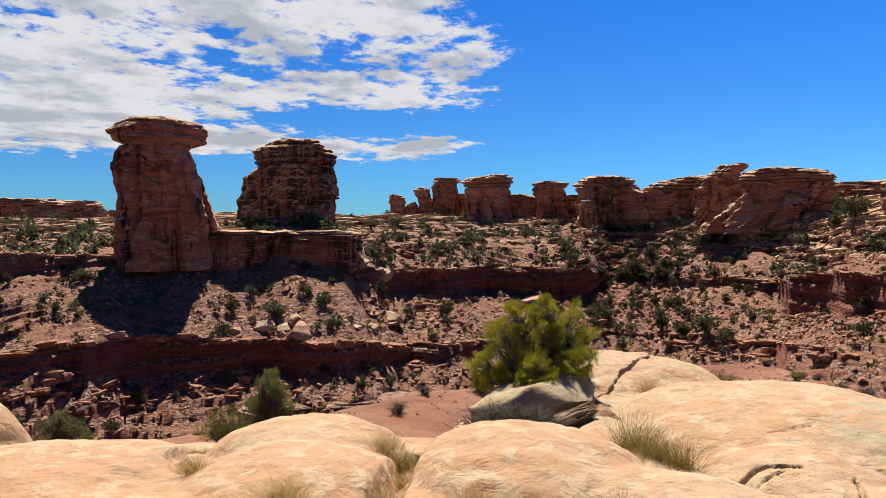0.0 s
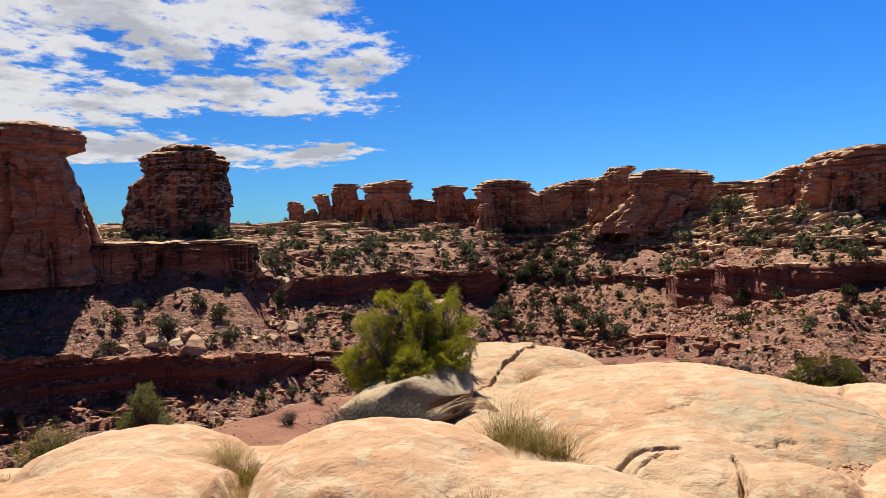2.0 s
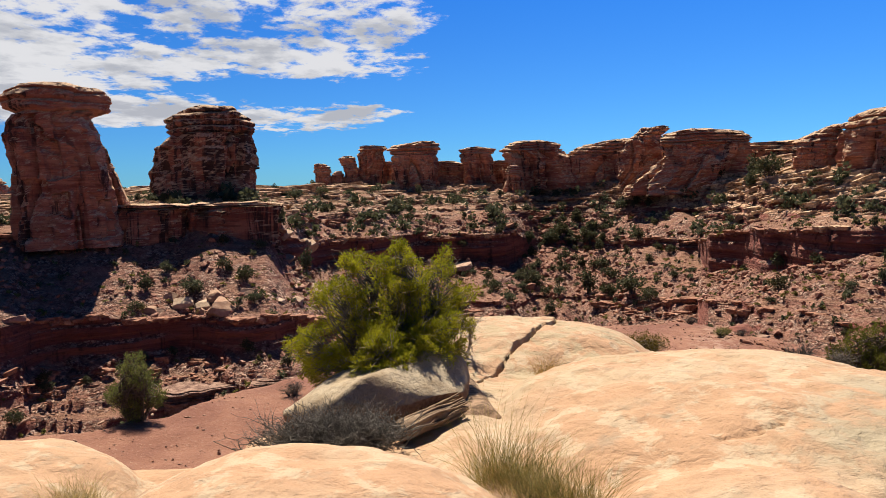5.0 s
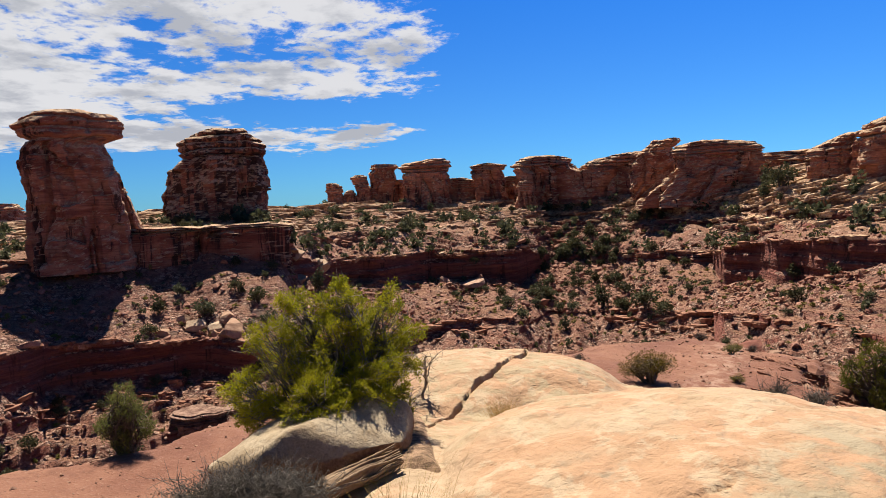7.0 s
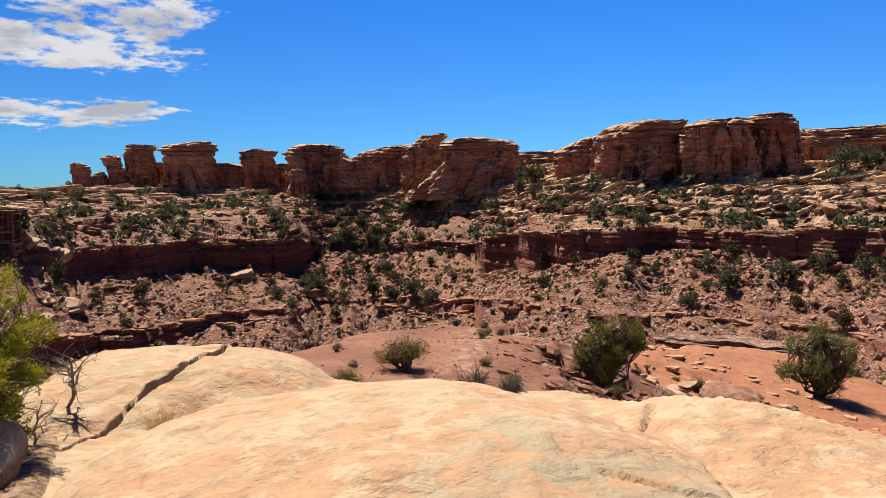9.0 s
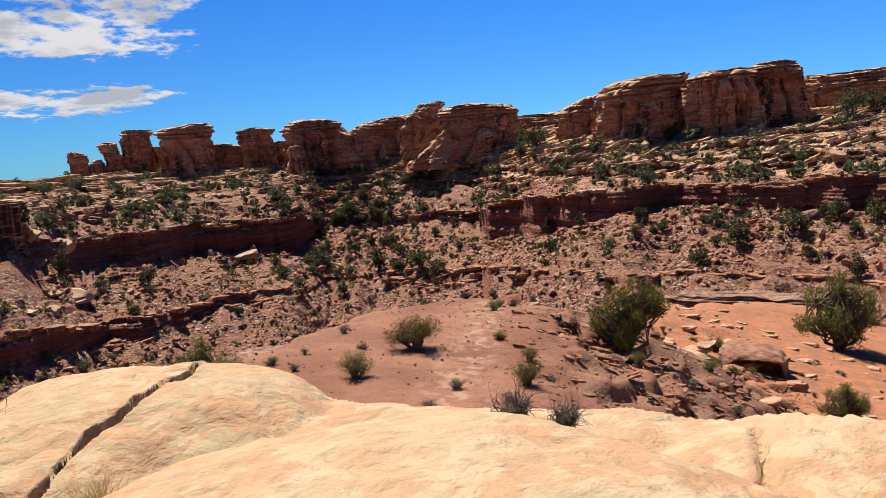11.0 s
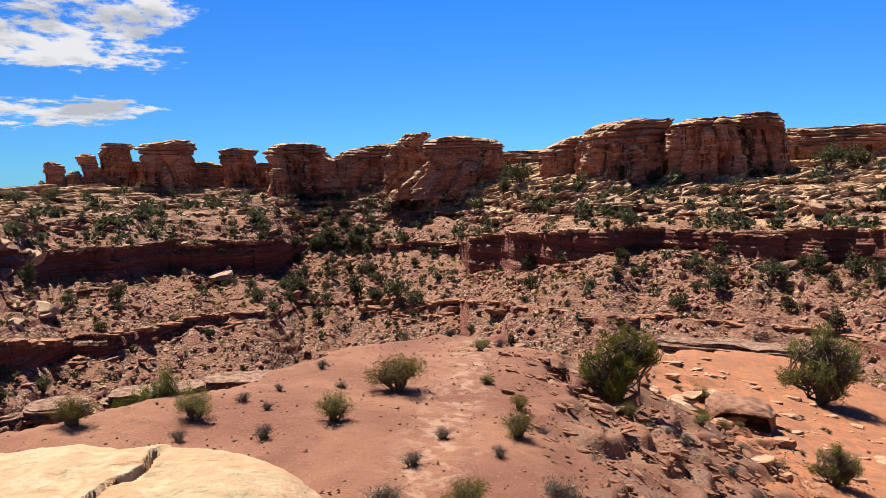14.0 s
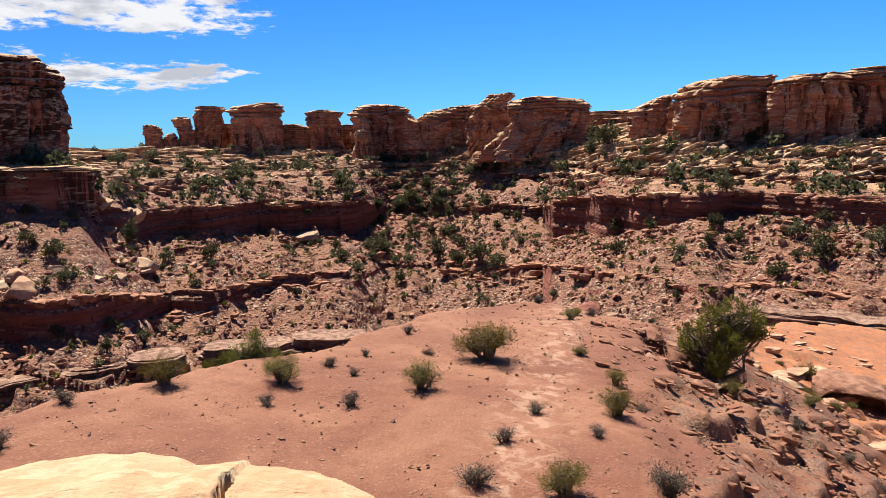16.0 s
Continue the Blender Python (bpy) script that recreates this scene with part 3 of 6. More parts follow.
def build_canyon():
    rows = canyon_profile(AZ)
    R, Z, zone = [], [], []
    for k, sub in enumerate(SUBS):
        (r0, z0), (r1, z1) = rows[k], rows[k + 1]
        for i in range(sub):
            f = i / sub
            R.append(r0 + (r1 - r0) * f)
            Z.append(z0 + (z1 - z0) * f)
            zone.append(k)
    R.append(rows[-1][0]), Z.append(rows[-1][1]), zone.append(len(SUBS) - 1)
    R, Z = np.array(R), np.array(Z)
    zone = np.array(zone)[:, None] + 0 * R[:1]
    sa, ca = np.sin(np.radians(AZ))[None], np.cos(np.radians(AZ))[None]
    X, Y = R * sa, R * ca
    view = smooth(AZ, -48, -44) * smooth(-AZ, -68, -64)
    talus = np.isin(zone, (2, 4, 6)) * 1.0
    cliff = np.isin(zone, (3, 5)) * 1.0
    slick = np.isin(zone, (7, 8)) * 1.0
    far = (zone >= 9) * 1.0
    # debris slopes: hummocks, and bedrock ledges that come out of them in patches
    lump = 2.2 * fbm(X / 16, Y / 16, 0, 3, 41) * np.interp(AZ, [-28, -25, -9, -6], [1.0, 0.35, 0.35, 1.0])
    crumb = 0.40 * fbm(X / 3.4, Y / 3.4, 0, 3, 47)
    Zt = Z + lump * (talus + 0.4 * slick)
    bedz = Zt + 1.6 * fbm(X / 40, Y / 40, 0, 3, 51) + 0.7 * fbm(X / 11, Y / 11, 0, 2, 52)
    bedz = bedz + 2.2 * (vnoise(X / 200, Y / 200, bedz / 2.4, 54) - 0.5)
    step = 2.3 + 1.0 * fbm(X / 60, Y / 60, 0, 2, 53)
    q = bedz / step
    fr = q - np.floor(q)
    fr0 = fr
    shelf = (np.floor(q) + smooth(fr, 0.58, 0.90)) * step - bedz
    patch = smooth(fbm(X / 18, Y / 18, Z / 14, 2, 57), -0.25, 0.10)
    patch = patch * np.where(zone == 2, np.interp(AZ, [-10, 0, 60], [0.9, 0.55, 0.45]), np.interp(AZ, [-40, -29, -25, -8, -3, 8, 18, 30, 60], [0.8, 0.8, 0.15, 0.2, 0.95, 0.95, 0.6, 0.30, 0.4]))
    Zt = Zt + shelf * patch * talus + crumb * (1 - 0.75 * patch) * (talus + 0.4 * slick)
    # slickrock: rounded beds stacked like cushions
    bz = Zt + 2.0 * fbm(X / 45, Y / 45, 0, 3, 61) + 0.10 * X * (AZ > 20) * 0.3
    st = 2.4 + 1.2 * vnoise(X / 50, Y / 50, 0, 63)
    q = bz / st
    fr = q - np.floor(q)
    pill = (np.floor(q) + smooth(fr, 0.35, 0.75)) * st - bz
    Zt = Zt + 0.9 * pill * slick + slick * 2.0 * fbm(X / 11, Y / 11, Z / 9, 4, 67)
    # joint-bounded blocks break the bare rock
    jx, jy = X + 2.5 * fbm(X / 9, Y / 9, Z / 9, 3, 93), Y + 2.5 * fbm(X / 9, Y / 9, Z / 9 + 5, 3, 95)
    piece = lattice(np.floor(jx / 5.0), np.floor(jy / 5.0), np.floor(Zt / 2.4), 97) - 0.5
    small = lattice(np.floor(jx / 2.2), np.floor(jy / 2.2), np.floor(Zt / 1.2), 99) - 0.5
    Zt = Zt + slick * 0.2 * piece
    # bedding on steep faces: hard beds stand out, soft beds are cut back
    bed = vnoise(X / 30, Y / 30, Zt * 0.8 + fbm(X / 40, Y / 40, 0, 2, 71), 73)
    bed = smooth(bed, 0.30, 0.62)
    thin = vnoise(X / 9, Y / 9, Zt * 2.3, 79)
    joint = np.abs(fbm(X / 7, Y / 7, 0, 4, 83))
    block = vnoise(X / 5, Y / 5, Zt / 4.5, 85)
    out = cliff * (1.2 * (bed - 0.5) + 0.7 * (thin - 0.5) + 1.0 * (0.25 - joint) * 0.6 + 0.9 * (block - 0.5)) + slick * (3.0 * (bed - 0.5) + 1.2 * (thin - 0.5) + 2.6 * fbm(X / 16, Y / 16, Z / 10, 3, 89))
    lip = smooth(fr0, 0.80, 0.90) - smooth(fr0, 0.97, 1.0)
    out = out + talus * patch * (0.4 * (thin - 0.5) + 0.9 * lip)
    out = out + slick * (0.35 * piece) + (zone == 5) * (0.3 * small + 0.6 * piece)
    out = out * view
    Zt = Z + (Zt - Z) * np.maximum(view, 0.0) + far * (1.2 * fbm(X / 60, Y / 60, 0, 4, 91)) * smooth(-R, -900, -300)
    X, Y = X - out * sa, Y - out * ca
    P = np.stack([X, Y, Zt], -1)
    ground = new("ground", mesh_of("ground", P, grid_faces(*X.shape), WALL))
    tagged(ground, "red rock canyon wall with talus, ledges and plateau", "ground", kind="structure")
    return P, zone


CANYON, ZONE = build_canyon()
CAN_AZ = np.degrees(np.arctan2(CANYON[..., 0], CANYON[..., 1]))
CAN_R = np.hypot(CANYON[..., 0], CANYON[..., 1])
CAN_EL = np.degrees(np.arctan2(CANYON[..., 2], CAN_R))


def canyon_at(az, el):
    """The first place of the canyon sheet met in that direction from the origin."""
    j = int(np.argmin(np.abs(AZ - az)))
    col = np.abs(CAN_EL[5:, j] - el) + 9.0 * np.isin(ZONE[5:, j], (3, 5))
    good = np.nonzero(col < 0.25)[0]
    i = 5 + int(good[0] if len(good) else np.argmin(col))
    return Vector(CANYON[i, j])


# ---- red saddle between the viewpoint and the canyon ----
def smin(a, b, k):
    h = np.clip(0.5 + 0.5 * (b - a) / k, 0, 1)
    return b + (a - b) * h - k * h * (1 - h)


def saddle_height(x, y):
    x, y = np.asarray(x, float), np.asarray(y, float)
    top = -9.95 - 0.07 * (x - 6) + 0.4 * fbm(x / 9, y / 9, 0, 3, 101)
    s = x - 16.5 - 0.625 * (np.minimum(y, 46.5) - 26.6) + 0.62 * np.maximum(y - 46.5, 0)
    right = -10.9 - 0.50 * s + 1.3 * fbm(x / 7, y / 7, 0, 4, 103)
    wash = -20.7 - 0.22 * (np.maximum(x, 40) - 50) + 0.08 * (y - 52) + 0.7 * fbm(x / 6, y / 6, 0, 4, 105)
    z = smin(top, right, 1.0)
    z = -smin(-z, -wash, 1.5)
    rim = np.interp(x, [-40, -20, -12, -10.9, -6.7, -4.9, -1.5, 2.2, 5.4, 10.4, 15.3, 21, 27, 34, 47, 63, 90], [6, 18.5, 26, 27, 30.2, 32.8, 37.0, 38.9, 41, 44.3, 48.4, 51.5, 54, 59, 66, 77, 86])
    d = y - rim + 1.2 * fbm(x / 4, y / 4, 0, 3, 107)
    z = z - np.maximum(d, 0) * 1.25 - 2.2 * smooth(d, 0.0, 0.5)
    return z


def build_saddle():
    x = np.concatenate([np.arange(-46, -14, 0.8), np.arange(-14, 44, 0.2), np.arange(44, 100, 0.5)])
    y = np.concatenate([np.arange(6, 24, 0.6), np.arange(24, 56, 0.2), np.arange(56, 104, 0.7)])
    X, Y = np.meshgrid(x, y)
    Z = saddle_height(X, Y)
    # ragged outcropping slabs on the eastern flank
    edge = X - 16.5 - 0.625 * (Y - 26.6)
    flank = smooth(edge, -0.5, 2.0) * smooth(-edge, -26, -18)
    u = Z + 0.18 * X + 0.6 * fbm(X / 6, Y / 6, 0, 3, 111)
    fr = u / 0.9 - np.floor(u / 0.9)
    Z = Z + flank * 1.0 * ((np.floor(u / 0.9) + smooth(fr, 0.6, 0.85)) * 0.9 - u) * smooth(fbm(X / 5, Y / 5, 0, 3, 113), -0.35, 0.05)
    bx, by = X + fbm(X / 3, Y / 3, 0, 2, 118), Y + fbm(X / 3, Y / 3, 5, 2, 119)
    Z = Z + flank * 0.55 * (lattice(np.floor(bx / 1.7), np.floor(by / 1.1), 0 * X, 121) - 0.5) * smooth(fbm(X / 6, Y / 6, 0, 3, 123), -0.2, 0.1)
    # a hollow under the broken crest
    pit = np.hypot((X - 27.4 - 0.3 * (Y - 42.8)) / 0.85, (Y - 42.8) / 0.9)
    Z = Z - 1.5 * smooth(-pit, -1.1, -0.75)
    Z = Z + 0.10 * fbm(X / 1.4, Y / 1.4, 0, 4, 115) + 0.03 * fbm(X / 0.4, Y / 0.4, 0, 2, 117)
    ob = new("ground_saddle", mesh_of("ground_saddle", np.stack([X, Y, Z], -1), grid_faces(*X.shape), SOIL))
    tagged(ob, "bare red gravelly saddle with a worn footpath", "ground", kind="structure")


build_saddle()


# ---- pale slickrock under the camera ----
def dome(x, y, cx, cy, rx, ry, turn, top, base, power=2.0):
    c, s = math.cos(radians(turn)), math.sin(radians(turn))
    u, v = ((x - cx) * c + (y - cy) * s) / rx, (-(x - cx) * s + (y - cy) * c) / ry
    d = (np.abs(u) ** power + np.abs(v) ** power) ** (1 / power)
    return base + (top - base) * np.sqrt(np.clip(1 - d ** 2.4, 0, 1)) - 40 * np.maximum(d - 1, 0)


def groove(x, y, pts, width, depth):
    """A crack along a line of points."""
    best = 9.0 + 0 * x
    wob = 0.022 * fbm(x / 0.16, y / 0.16, 0, 2, 131)
    x, y = x + 0.025 * fbm(x / 0.2, y / 0.2, 0, 3, 133), y + 0.025 * fbm(x / 0.2, y / 0.2, 5, 3, 135)
    for (x0, y0), (x1, y1) in zip(pts, pts[1:]):
        dx, dy = x1 - x0, y1 - y0
        t = np.clip(((x - x0) * dx + (y - y0) * dy) / (dx * dx + dy * dy), 0, 1)
        best = np.minimum(best, np.hypot(x - x0 - t * dx, y - y0 - t * dy))
    return -depth * smooth(-(best + wob), -width, -0.35 * width)


def raised_side(x, y, pts, lift, fade):
    """The block on the left of a crack stands a little higher than the one on its right."""
    best, side = 9.0 + 0 * x, 0.0 * x
    for (x0, y0), (x1, y1) in zip(pts, pts[1:]):
        dx, dy = x1 - x0, y1 - y0
        t = np.clip(((x - x0) * dx + (y - y0) * dy) / (dx * dx + dy * dy), 0, 1)
        d = np.hypot(x - x0 - t * dx, y - y0 - t * dy)
        turn = dx * (y - y0) - dy * (x - x0)
        side = np.where(d < best, np.sign(turn), side)
        best = np.minimum(best, d)
    return lift * np.exp(-(best / fade) ** 2) * (side < 0) * smooth(y, 12.2, 13.0)


DOMES = [
    # cx, cy, rx, ry, turn, top, base
    (0.95, 7.85, 1.60, 1.45, -30, -2.48, -3.25),
    (2.45, 6.75, 1.75, 0.92, -34, -2.60, -3.15),
    (-1.75, 9.15, 1.35, 1.15, 0, -2.75, -3.25),
    (-1.75, 7.75, 1.45, 1.20, 10, -2.74, -3.20),
    (-4.90, 8.10, 2.10, 1.60, 10, -2.86, -3.25),
    (-7.90, 10.90, 1.90, 1.50, 0, -2.70, -3.40),
    (5.15, 9.80, 2.55, 2.85, 20, -2.60, -3.35),
    (4.00, 7.50, 0.95, 1.25, 30, -2.67, -3.12),
    (8.50, 9.75, 1.90, 1.65, -15, -2.97, -3.50),
    (8.50, 7.70, 1.20, 0.95, 5, -3.00, -3.35),
    (4.35, 14.3, 1.65, 1.85, 0, -2.94, -3.80),
    (3.35, 14.50, 1.45, 2.35, 0, -2.93, -3.80),
    (2.60, 13.60, 1.40, 1.50, 0, -3.00, -3.80),
    (4.66, 6.70, 0.80, 0.66, 15, -2.70, -3.08),
    (5.90, 6.35, 0.95, 0.50, 10, -2.74, -3.05),
    (7.00, 6.40, 1.60, 0.75, -10, -2.72, -3.00),
]


def hollow_floor(x, y):
    floor = -2.77 - 0.12 * smooth(x, 2.2, 3.4) - 0.055 * np.maximum(y - 6.0, 0) - 0.03 * np.maximum(np.abs(x - 3) - 5, 0)
    floor = floor - 0.20 * smooth(y, 7.6, 9.4) * smooth(-x, -2.7, -1.7) - 0.06 * smooth(-y, -8.4, -7.4)
    return floor


def rock_height(x, y):
    x, y = np.asarray(x, float), np.asarray(y, float)
    wx, wy = x + 0.18 * fbm(x / 1.6, y / 1.6, 0, 3, 141), y + 0.18 * fbm(x / 1.6, y / 1.6, 7, 3, 143)
    walk_z = np.interp(y, [-60, -8, 0, 1.0, 2.4, 5.0], [1.0, -0.9, -1.65, -2.0, -2.34, -2.44]) + 0.10 * fbm(x / 2.2, y / 2.2, 0, 3, 145)
    front = 5.75 - 0.06 * (x - 1) ** 2 * (x < 1) * 0.3 - 0.62 * np.maximum(x - 2.2, 0)
    d = wy - front
    slab = walk_z - 0.55 * smooth(d, -0.30, 0.14) - 0.30 * np.maximum(d, 0)
    edge = np.interp(x, [-30, -9, -6, -3, 0, 1.0, 2.5, 4.5, 6.0, 8.5, 9.3, 10.2, 12, 20, 60], [6, 12.3, 9.8, 10.0, 10.0, 12.6, 16.3, 16.3, 13.8, 11.2, 9.6, 8.0, 6.0, 3, 0])
    fall = np.maximum(wy - edge, 0)
    floor = hollow_floor(x, y)
    z = np.where(d < 0, slab, np.maximum(slab, floor))
    z = np.maximum(z, floor)
    for cx, cy, rx, ry, turn, top, base in DOMES:
        b = dome(wx, wy, cx, cy, rx, ry, turn, top, base, 2.2)
        z = -smin(-z, -b, 0.035)
    crack = [(4.50, 15.0), (4.40, 14.62), (4.12, 14.3), (3.72, 13.62), (3.52, 13.42), (3.02, 12.6), (2.62, 11.95), (2.35, 11.3)]
    z = z + raised_side(x, y, crack, 0.045, 0.9)
    z = z + groove(x, y, crack, 0.015, 0.34)
    z = z + groove(x, y, [(4.36, 7.2), (4.24, 6.85), (4.05, 6.5), (3.95, 6.15)], 0.030, 0.20)
    z = z + groove(x, y, [(3.10, 7.28), (3.28, 7.39), (3.42, 7.45), (3.62, 7.42), (3.86, 7.37)], 0.035, 0.15)
    z = z + groove(x, y, [(3.34, 7.18), (3.52, 7.29), (3.66, 7.32)], 0.026, 0.08)
    z = z + groove(x, y, [(4.14, 8.71), (4.36, 8.68), (4.54, 8.73), (4.78, 8.83)], 0.030, 0.05)
    z = z + groove(x, y, [(4.92, 7.67), (5.14, 7.66), (5.24, 7.77), (5.42, 7.73)], 0.028, 0.04)
    z = z + groove(x, y, [(7.2, 8.3), (7.6, 9.1), (7.5, 9.8), (8.3, 10.6)], 0.045, 0.10)
    z = z + groove(x, y, [(6.3, 8.7), (6.7, 8.35), (7.6, 8.2)], 0.05, 0.06)
    z = z + groove(x, y, [(-3.1, 9.4), (-3.4, 8.6), (-3.0, 8.0)], 0.14, 0.14)
    z = z + groove(x, y, [(-0.80, 6.5), (-0.62, 7.1), (-0.50, 7.7), (-0.42, 8.3), (-0.30, 9.0)], 0.24, 0.26)
    z = z + groove(x, y, [(1.8, 6.10), (2.4, 5.93), (3.0, 5.72), (3.35, 5.66)], 0.035, 0.08)
    z = z - 1.15 * fall - 0.12 * fall ** 2
    return np.maximum(z, -22)


def build_slickrock():
    x = np.concatenate([np.arange(-60, -10, 2.0), np.arange(-10, 0, 0.055), np.arange(0, 2.2, 0.04), np.arange(2.2, 5.6, 0.018), np.arange(5.6, 8, 0.04), np.arange(8, 12, 0.055), np.arange(12, 60, 2.0)])
    y = np.concatenate([np.arange(-60, -3, 2.0), np.arange(-3, 5, 0.055), np.arange(5, 7.1, 0.04), np.arange(7.1, 7.9, 0.02), np.arange(7.9, 11.2, 0.036), np.arange(11.2, 15, 0.018), np.arange(15, 16, 0.04), np.arange(16, 18, 0.055), np.arange(18, 24, 0.5)])
    X, Y = np.meshgrid(x, y)
    Z = rock_height(X, Y)
    Z = Z + 0.07 * fbm(X / 1.3, Y / 1.3, 0, 3, 149) + 0.04 * fbm(X / 0.55, Y / 0.55, 0, 4, 151)
    flake = fbm(X / 0.9, Y / 0.5, 0, 3, 159)
    Z = Z + 0.03 * (np.floor(flake * 2) / 2 + smooth(flake * 2 - np.floor(flake * 2), 0.5, 1.0) / 2) + 0.016 * fbm(X / 0.16 + Y / 0.5, Y / 0.26, 0, 3, 153)
    cup = vnoise(X / 0.11, Y / 0.16, 0, 155)
    Z = Z - 0.014 * smooth(cup, 0.62, 0.85) * smooth(fbm(X / 1.1, Y / 1.1, 0, 2, 157), 0.0, 0.3)
    ob = new("ground_slickrock", mesh_of("ground_slickrock", np.stack([X, Y, Z], -1), grid_faces(*X.shape), SLICK))
    tagged(ob, "pale cream sandstone slickrock domes with cracks", "ground", kind="structure")


build_slickrock()


# ---- towers and buttes on the rim ----
def rock_stack(name, z, left, right, deep, seed, mat, boxy, rough, bed_h, bed, massive, cap=False):
    """Closed stack of rings between a left and a right outline: hard beds stand out, joints cut in."""
    n = 144 if rough >= 1.0 else 96
    t = np.linspace(0, 2 * np.pi, n, endpoint=False)[None]
    z, left, right = np.asarray(z)[:, None], np.asarray(left)[:, None], np.asarray(right)[:, None]
    c, s = np.cos(t), np.sin(t)
    plan = (np.abs(c) ** boxy + np.abs(s) ** boxy) ** (-1 / boxy)
    mid, half = 0.5 * (left + right), 0.5 * (right - left)
    big = float(half.max())
    lobes = 1 + 0.14 * fbm(1.5 * c + seed, 1.5 * s, z * 0.03, 3, seed + 1) * (np.abs(s) ** 0.7)
    x0, y0 = c * plan * half, s * plan * lobes * np.minimum(0.5 * deep, half * 0.2 + 0.4 * deep) * np.minimum(1.0, half / (0.35 * big))
    # beds with an undercut at every parting
    wz = z / bed_h + 0.8 * fbm(x0 / 18 + seed, y0 / 18, z / 9, 3, seed + 2)
    k, f = np.floor(wz), wz - np.floor(wz)
    hard = lattice(k, 0 * k, 0 * k + seed, seed + 3) - 0.5
    notch = np.exp(-(np.minimum(f, 1 - f) / 0.13) ** 2) * (0.3 + 0.7 * lattice(k + (f > 0.5), 0 * k + 7, 0 * k, seed + 4))
    fine = vnoise(x0 / 7, y0 / 7, z * 2.6 / bed_h + seed, seed + 8) - 0.5
    # joint-bounded blocks spall from the massive rock and leave flat scars
    bx, by = x0 + 1.6 * fbm(x0 / 6, y0 / 6, z / 8, 3, seed + 6), y0 + 1.6 * fbm(x0 / 6, y0 / 6, z / 8 + 9, 3, seed + 7)
    bs = max(2.6, 0.30 * big)
    scar = lattice(np.floor(bx / bs), np.floor(by / bs), np.floor(z / (1.5 * bs) + 0.6 * fbm(x0 / 5, y0 / 5, z / 5, 2, seed + 11)), seed + 5) - 0.5
    chip = fbm(x0 / 1.7, y0 / 1.7, z / 1.3 + seed, 3, seed + 17)
    lump = fbm(x0 / 6 + seed, y0 / 6, z / 8, 4, seed + 9)
    joint = np.abs(fbm(x0 / (0.55 * big + 2) + seed, y0 / 8, z / 60, 2, seed + 13))
    unit = 0.30 + 0.045 * big
    d = unit * rough * (bed * (1.5 * hard - 1.6 * notch + 1.1 * fine) + massive * (2.3 * scar - 3.2 * np.exp(-joint * 18)) + 0.6 * chip + 2.2 * lump)
    d = d * np.clip(half / 2.0, 0, 1)
    r = np.hypot(x0, y0) + 1e-6
    edge = 1 + d / np.maximum(r, 0.4 * big)
    X, Y = mid + x0 * edge, y0 * edge
    Z = z + 0 * X
    if cap:
        Z = Z + np.clip((z - z[0]) / (z[-1] - z[0]) * 2 - 0.8, 0, 1) * (0.25 + 0.03 * big) * fbm(X / 5 + seed, Y / 5, 0, 4, seed + 21)
    return mesh_of(name, np.stack([X, Y, Z], -1), grid_faces(*X.shape, wrap=True), mat, False)


def outlined_rock(name, place, rows, split, deep, seed, label, category="rock tower", group="", rough=1.0, boxy=3.2, bed_h=1.5, sink=3.0, cap_words="tan caprock in rounded beds", mat=None):
    """A tower, butte or wall: rows give height, left and right edge; from the height split on it is bedded caprock."""
    x, y = place
    ob = thing(name, (x, y, rows[0][0]), label, category, group, -math.degrees(math.atan2(x, y)))
    Z, L, R = (np.array([r[i] for r in rows], float) for i in range(3))
    zb = Z[0]
    sizes = 110 if rough >= 1.0 else 64
    for nm, lo, hi, count in (("shaft", zb - sink, split + 0.15, sizes), ("cap", split, Z[-1], int(sizes * 0.7))):
        lev = np.linspace(lo, hi, count)
        l, r = np.interp(lev, Z, L), np.interp(lev, Z, R)
        m, h = 0.5 * (l + r), 0.5 * (r - l)
        top = 0.14 * (hi - split) if nm == "cap" else 0.0
        # the top rounds off and closes, the underside is closed too
        lev = np.concatenate([[lo], lev, hi + top * np.array([0.06, 0.12, 0.17, 0.21, 0.23])])
        shrink = (0.86, 0.62, 0.38, 0.16, 0.01) if nm == "cap" else (0.5, 0.3, 0.2, 0.1, 0.01)
        h = np.concatenate([[0.02], h, [h[-1] * q for q in shrink]])
        m = np.concatenate([[m[0]], m, [m[-1]] * 5])
        me = rock_stack(nm, lev - zb, m - h, m + h, deep, seed + (40 if nm == "cap" else 0), mat or TOWER, boxy if nm == "shaft" else 2.6, rough, bed_h * (1.0 if nm == "cap" else 2.4), 1.0 if nm == "cap" else 0.08, 0.35 if nm == "cap" else 1.25, nm == "cap")
        part(nm, me, ob, cap_words if nm == "cap" else "")
    return ob


